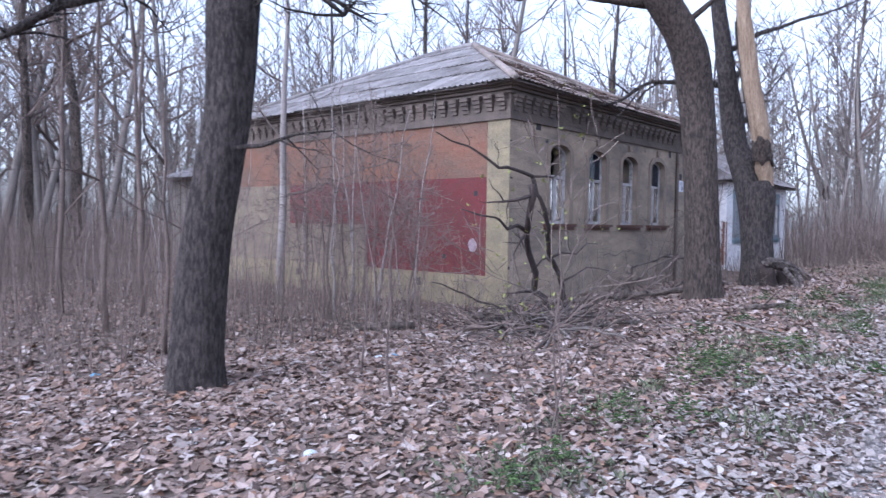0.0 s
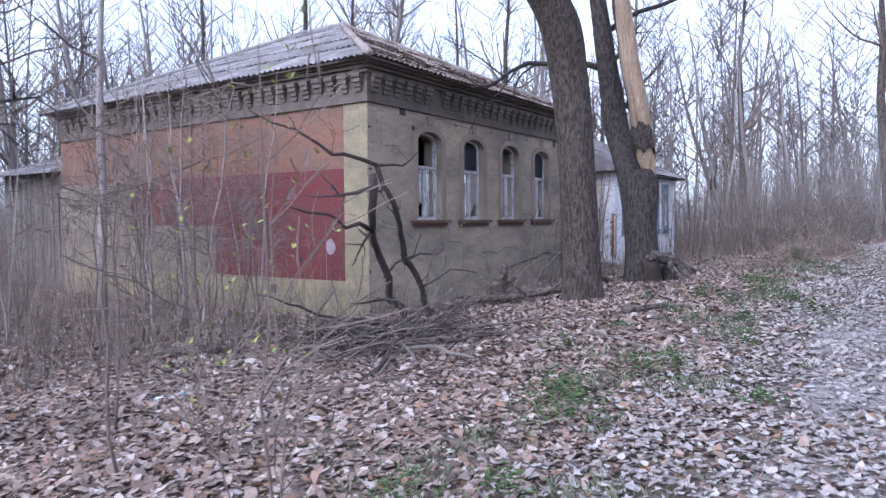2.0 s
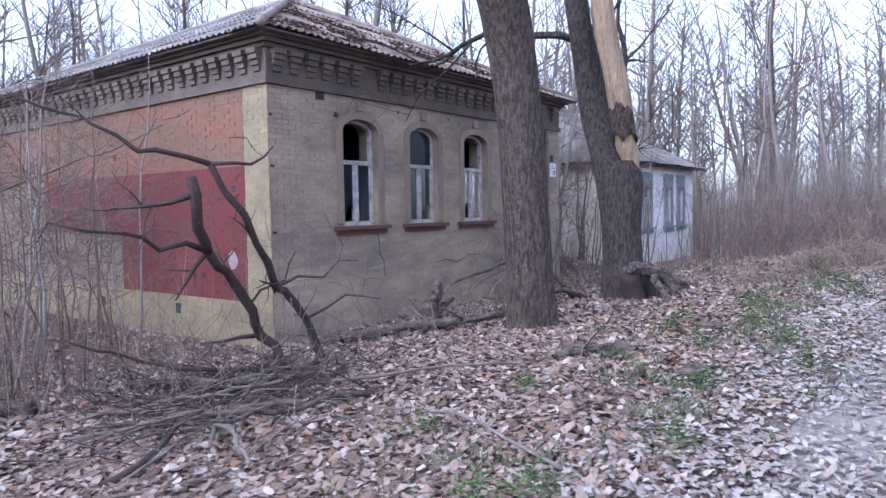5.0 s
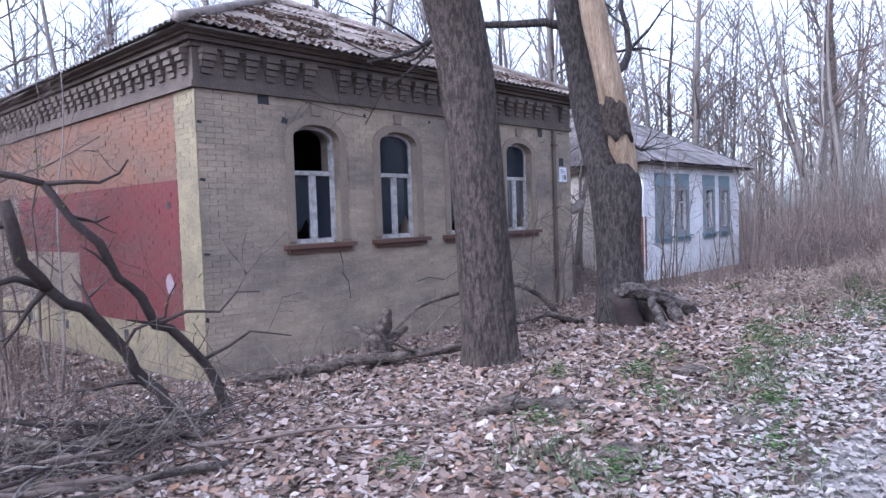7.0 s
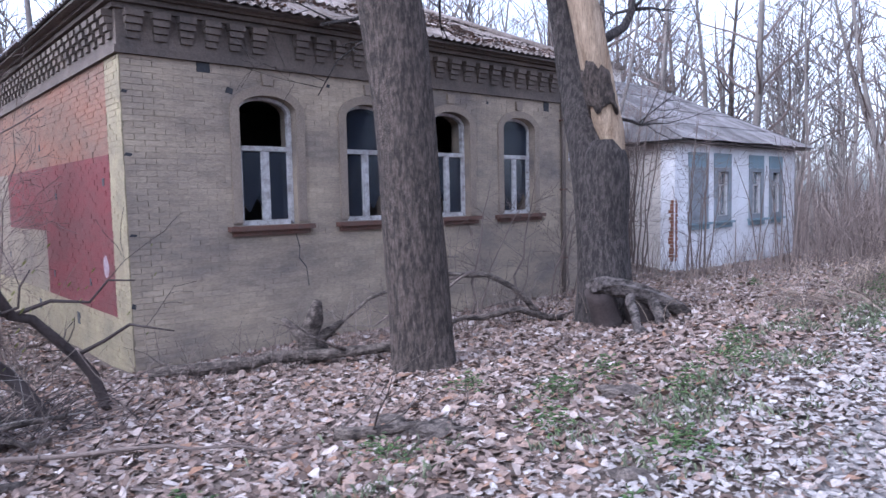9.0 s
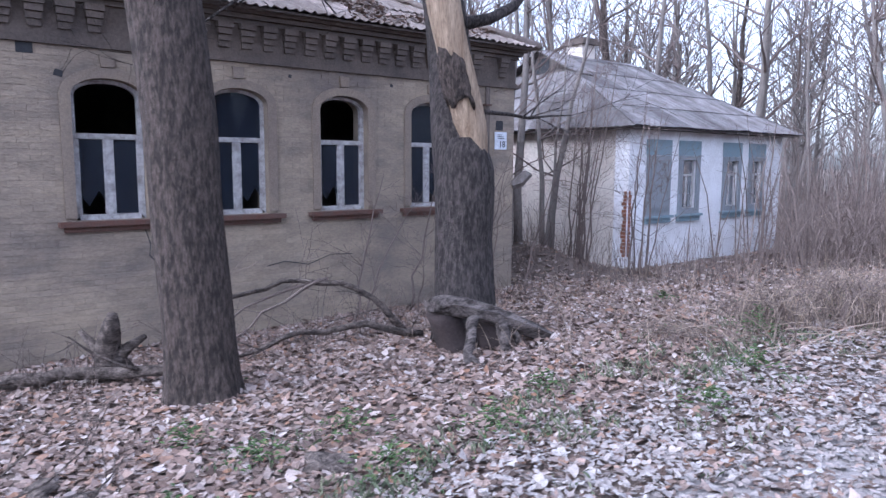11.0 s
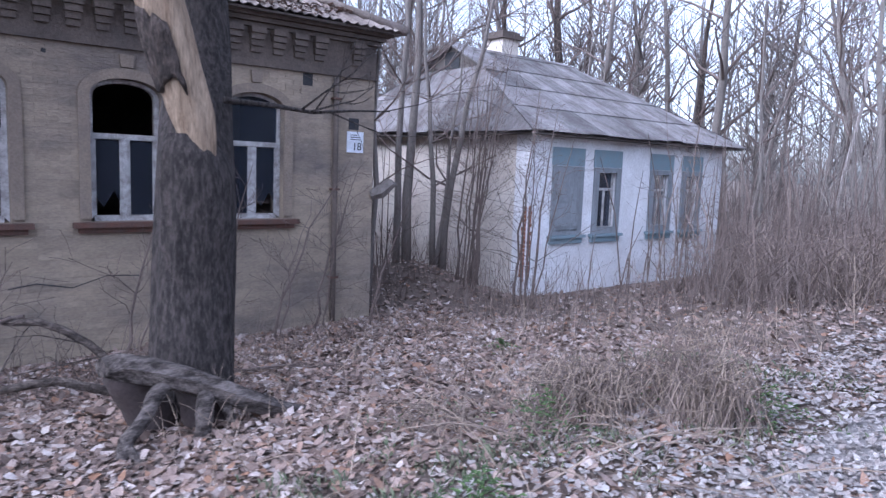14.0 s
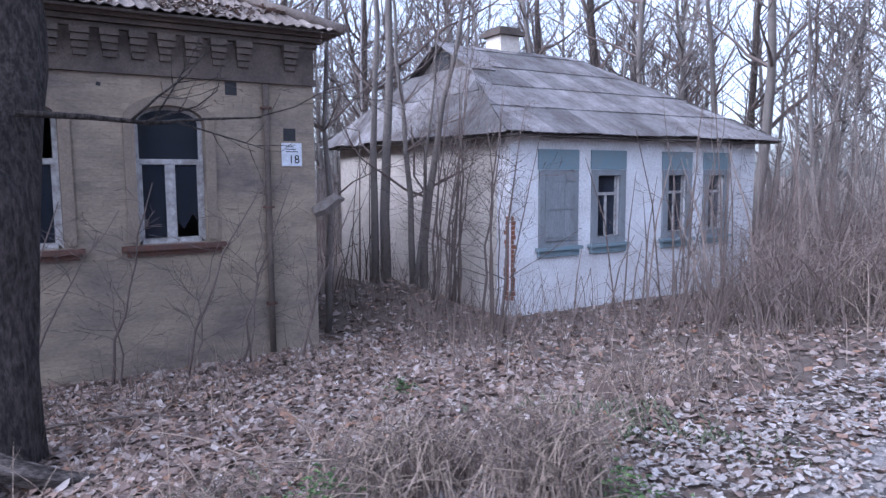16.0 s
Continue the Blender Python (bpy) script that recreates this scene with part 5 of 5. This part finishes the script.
def leaf_spot(x, y):
    if x < -8.5 and 11.9 < y < 21.3 or (x < -8.5 and y > 24.8):
        return False
    worn = max(0.0, min(1.0, (x + 1.9) / 1.0))
    return noise.noise(Vector((x * 0.8, y * 0.8, 5))) * 0.55 + 0.75 - 0.62 * worn > random.random()


def track_spot(x, y):
    side_of = max(0.0, min(1.0, (x + 2.3) / 0.9))
    return side_of * (0.75 + 0.5 * noise.noise(Vector((x * 1.3, y * 0.7, 2)))) > random.random()


random.seed(11)
leaf_layer("fallen_leaves", 210000, -8.5, 1.5, 1.5, 22.5, 0.018, 0.072, 1, leaf_spot)
leaf_layer("fallen_leaves", 55000, -22, -4.5, 0.0, 11.9, 0.03, 0.08, 2, leaf_spot)
leaf_layer("fallen_leaves", 26000, -13, 2, 21.0, 34, 0.035, 0.085, 3, leaf_spot)
leaf_layer("roadside_leaves", 16000, 1.5, 11, -8, 32, 0.04, 0.08, 4, leaf_spot)
leaf_layer("roadside_leaves", 14000, -16, 1.5, -8, 1.5, 0.04, 0.08, 5, leaf_spot)
leaf_layer("crushed_leaves", 95000, -2.4, 2.4, 2.0, 27, 0.012, 0.05, 7, track_spot, lambda x, y: ground_z(x, y) + 0.022, mat=M_CRUSHED, label="pale trodden leaf fragments on the track")


def roof_front(x, y):
    return ez + (ex1 - x) * (rz - ez) / (ex1 + 13.4) + 0.03


def on_roof_front(x, y):
    f = (ex1 - x) / (ex1 + 13.4)
    patch = noise.noise(Vector((x * 0.9, y * 0.9, 8.0))) > -0.05 + 0.25 * f
    return patch and ey0 + f * (16.62 - ey0) + 0.1 < y < ey1 - f * (ey1 - 16.62) - 0.1


leaf_layer("roof_leaves", 16000, -12.5, ex1 - 0.02, ey0, ey1, 0.02, 0.06, 6, on_roof_front, roof_front)

# ---- budding sapling close to the track ----
bx, by = -2.35, 3.98
bt2 = stem_tree("budding_sapling", "thin budding sapling close to the track", bx, by, [(0, 0, 0.05, 0.0, 2.5, 0.009), (0.05, 0.06, -0.35, 0.25, 2.2, 0.007), (-0.05, 0.0, -0.6, -0.1, 1.7, 0.006)], M_TWIG, 501, 1)
bs = Shape()
brd = random.Random(4)
for _ in range(90):
    f = brd.uniform(0.4, 1.0)
    lx, ly, hh = brd.choice(((0.05, 0.0, 2.5), (-0.35, 0.25, 2.2), (-0.6, -0.1, 1.7)))
    c0 = Vector((bx + lx * f ** 1.3, by + ly * f ** 1.3, g(bx, by) + hh * f)) + Vector((brd.gauss(0, .13), brd.gauss(0, .13), brd.gauss(0, .08)))
    for _ in range(3):
        w = brd.uniform(0.007, 0.015)
        a = brd.uniform(0, 6.283)
        u = Vector((math.cos(a), math.sin(a), brd.uniform(0.2, 1.2))) * w
        q = Vector((-math.sin(a), math.cos(a), 0.1)) * w * 0.6
        bs.add([tuple(c0), tuple(c0 + u + q), tuple(c0 + u * 2.2), tuple(c0 + u - q)], [(0, 1, 2, 3)])
bo = new("bud_cluster", bs.mesh("bud_cluster", M_BUD))
bo.parent = bt2
bo["kind"] = "stuff"
bo["label"] = "fresh yellow-green buds"

# ---- brickwork ----
COURSE, LEN = 0.077, 0.26


def brick_zone(put, u0, u1, z0, z1, mat, parent, seed, keep=lambda u, z: (None,), single=None):
    rnd = random.Random(seed)
    s = Shape()
    shapes = {}
    z, row = z0, 0
    while z < z1 - 0.01:
        u = u0 - (0.13 if row % 2 else 0.0)
        while u < u1 - 0.005:
            a, b = max(u, u0) + 0.003, min(u + LEN, u1) - 0.003
            zt = min(z + COURSE, z1) - 0.005
            gap = keep((a + b) / 2, (z + zt) / 2)
            spans = [(a, b)]
            if gap[0] is not None:
                lo, hi = gap
                spans = [(a, min(b, lo)), (max(a, hi), b)]
            for p, q in spans:
                if q - p < 0.03 or rnd.random() < 0.012:
                    continue
                d = rnd.uniform(-0.003, 0.004)
                if single and single(p, q, z):
                    key = round((q - p) * 20)
                    if key not in shapes:
                        o = Shape()
                        h = (q - p) / 2
                        o.prism([(-h, 0), (h, 0), (h, zt - z), (-h, zt - z)], lambda uu, ww, dd: (-dd, uu, ww), 0.0, 0.03)
                        shapes[key] = o.mesh("brick", mat)
                    ob = new("brick", shapes[key])
                    ob.parent = parent
                    ob.matrix_local = pose(FX + d, (p + q) / 2, z)
                else:
                    s.prism([(p, z), (q, z), (q, zt), (p, zt)], put, -d, 0.03)
            u += LEN
        z += COURSE
        row += 1
    if put is side:
        b = Shape()
        b.prism([(u0, z0), (u1, z0), (u1, z1), (u0, z1)], put, 0.0045, 0.0135)
        part("painted_backing", b, mat, parent)
    ob = part("brickwork", s, mat, parent)
    ob["kind"] = "stuff"


def window_gap(u, z):
    for c in WIN:
        if abs(u - c) < 1.0:
            if SILL - 0.2 < z < SPRING:
                hw = HALF + 0.135
                if z < SILL - 0.06:
                    hw = 0.66
            elif SPRING <= z < SPRING + RISE + 0.13:
                hw = (HALF + 0.135) * math.sqrt(max(0.0, 1 - ((z - SPRING) / (RISE + 0.13)) ** 2))
            else:
                continue
            return c - hw, c + hw
    return (None,)


brick_zone(front, SY + 0.014, FY1, -0.45, 3.76, M_BRICK, house, 1, window_gap, lambda p, q, z: 17.0 < p < 19.8 and 0.2 < z < 1.25 and q - p > 0.2)
brick_zone(side, -9.2, FX, -0.45, 3.76, M_YELLOW, house, 2)
brick_zone(side, -19.55, -9.2, 2.553, 3.76, M_ORANGE, house, 3)
brick_zone(side, -16.3, -9.2, 1.475, 2.553, M_RED, house, 4)
brick_zone(side, -13.05, -9.2, 0.397, 1.475, M_RED, house, 5)
brick_zone(side, -16.3, -13.05, 0.397, 1.475, M_TANLOW, house, 6)
brick_zone(side, -19.55, -16.3, 0.397, 2.553, M_TANLOW, house, 7)
brick_zone(side, -19.55, -9.2, -0.527, 0.397, M_YELLOW, house, 8)

# cracks and notches with their shade painted black, and a splash of pale paint
cr = random.Random(6)
for pts in (((14.36, 1.42), (14.42, 1.2), (14.40, 1.05), (14.52, 0.9), (14.55, 0.62)), ((16.1, 0.75), (16.4, 0.8), (16.8, 0.72), (17.2, 0.85), (17.6, 0.83))):
    s = Shape()
    for (u0, w0), (u1, w1) in zip(pts, pts[1:]):
        s.prism([(u0, w0), (u1, w1), (u1 + 0.008, w1 + 0.012), (u0 + 0.008, w0 + 0.012)], front, -0.0065, 0.004)
    part("crack", s, M_INKSHADE, house, "thin dark crack in the brickwork")
for u, w, a, b in ((13.42, 3.42, 0.06, 0.05), (12.06, 2.52, 0.05, 0.025), (12.05, 3.3, 0.04, 0.02), (12.07, 1.5, 0.05, 0.02), (15.0, 3.62, 0.03, 0.03), (16.55, 3.63, 0.03, 0.03), (18.4, 3.62, 0.03, 0.03), (12.03, 0.6, 0.03, 0.04)):
    s = Shape()
    s.prism([(u - a, w - b * 0.6), (u + a * 0.7, w - b), (u + a, w + b * 0.5), (u - a * 0.5, w + b)], front, -0.0065, 0.004)
    part("chipped_notch", s, M_INKSHADE, house, "chipped notch in the brick with its shade painted dark")
s = Shape()
s.prism([(-9.57 + 0.13 * math.cos(a) * cr.uniform(0.75, 1.1), 1.05 + 0.16 * math.sin(a) * cr.uniform(0.75, 1.1)) for a in [k * 0.4488 for k in range(14)]], side, -0.0075, -0.0045)
part("paint_splash", s, M_SPLASH, house, "pale splash of paint on the red wall")
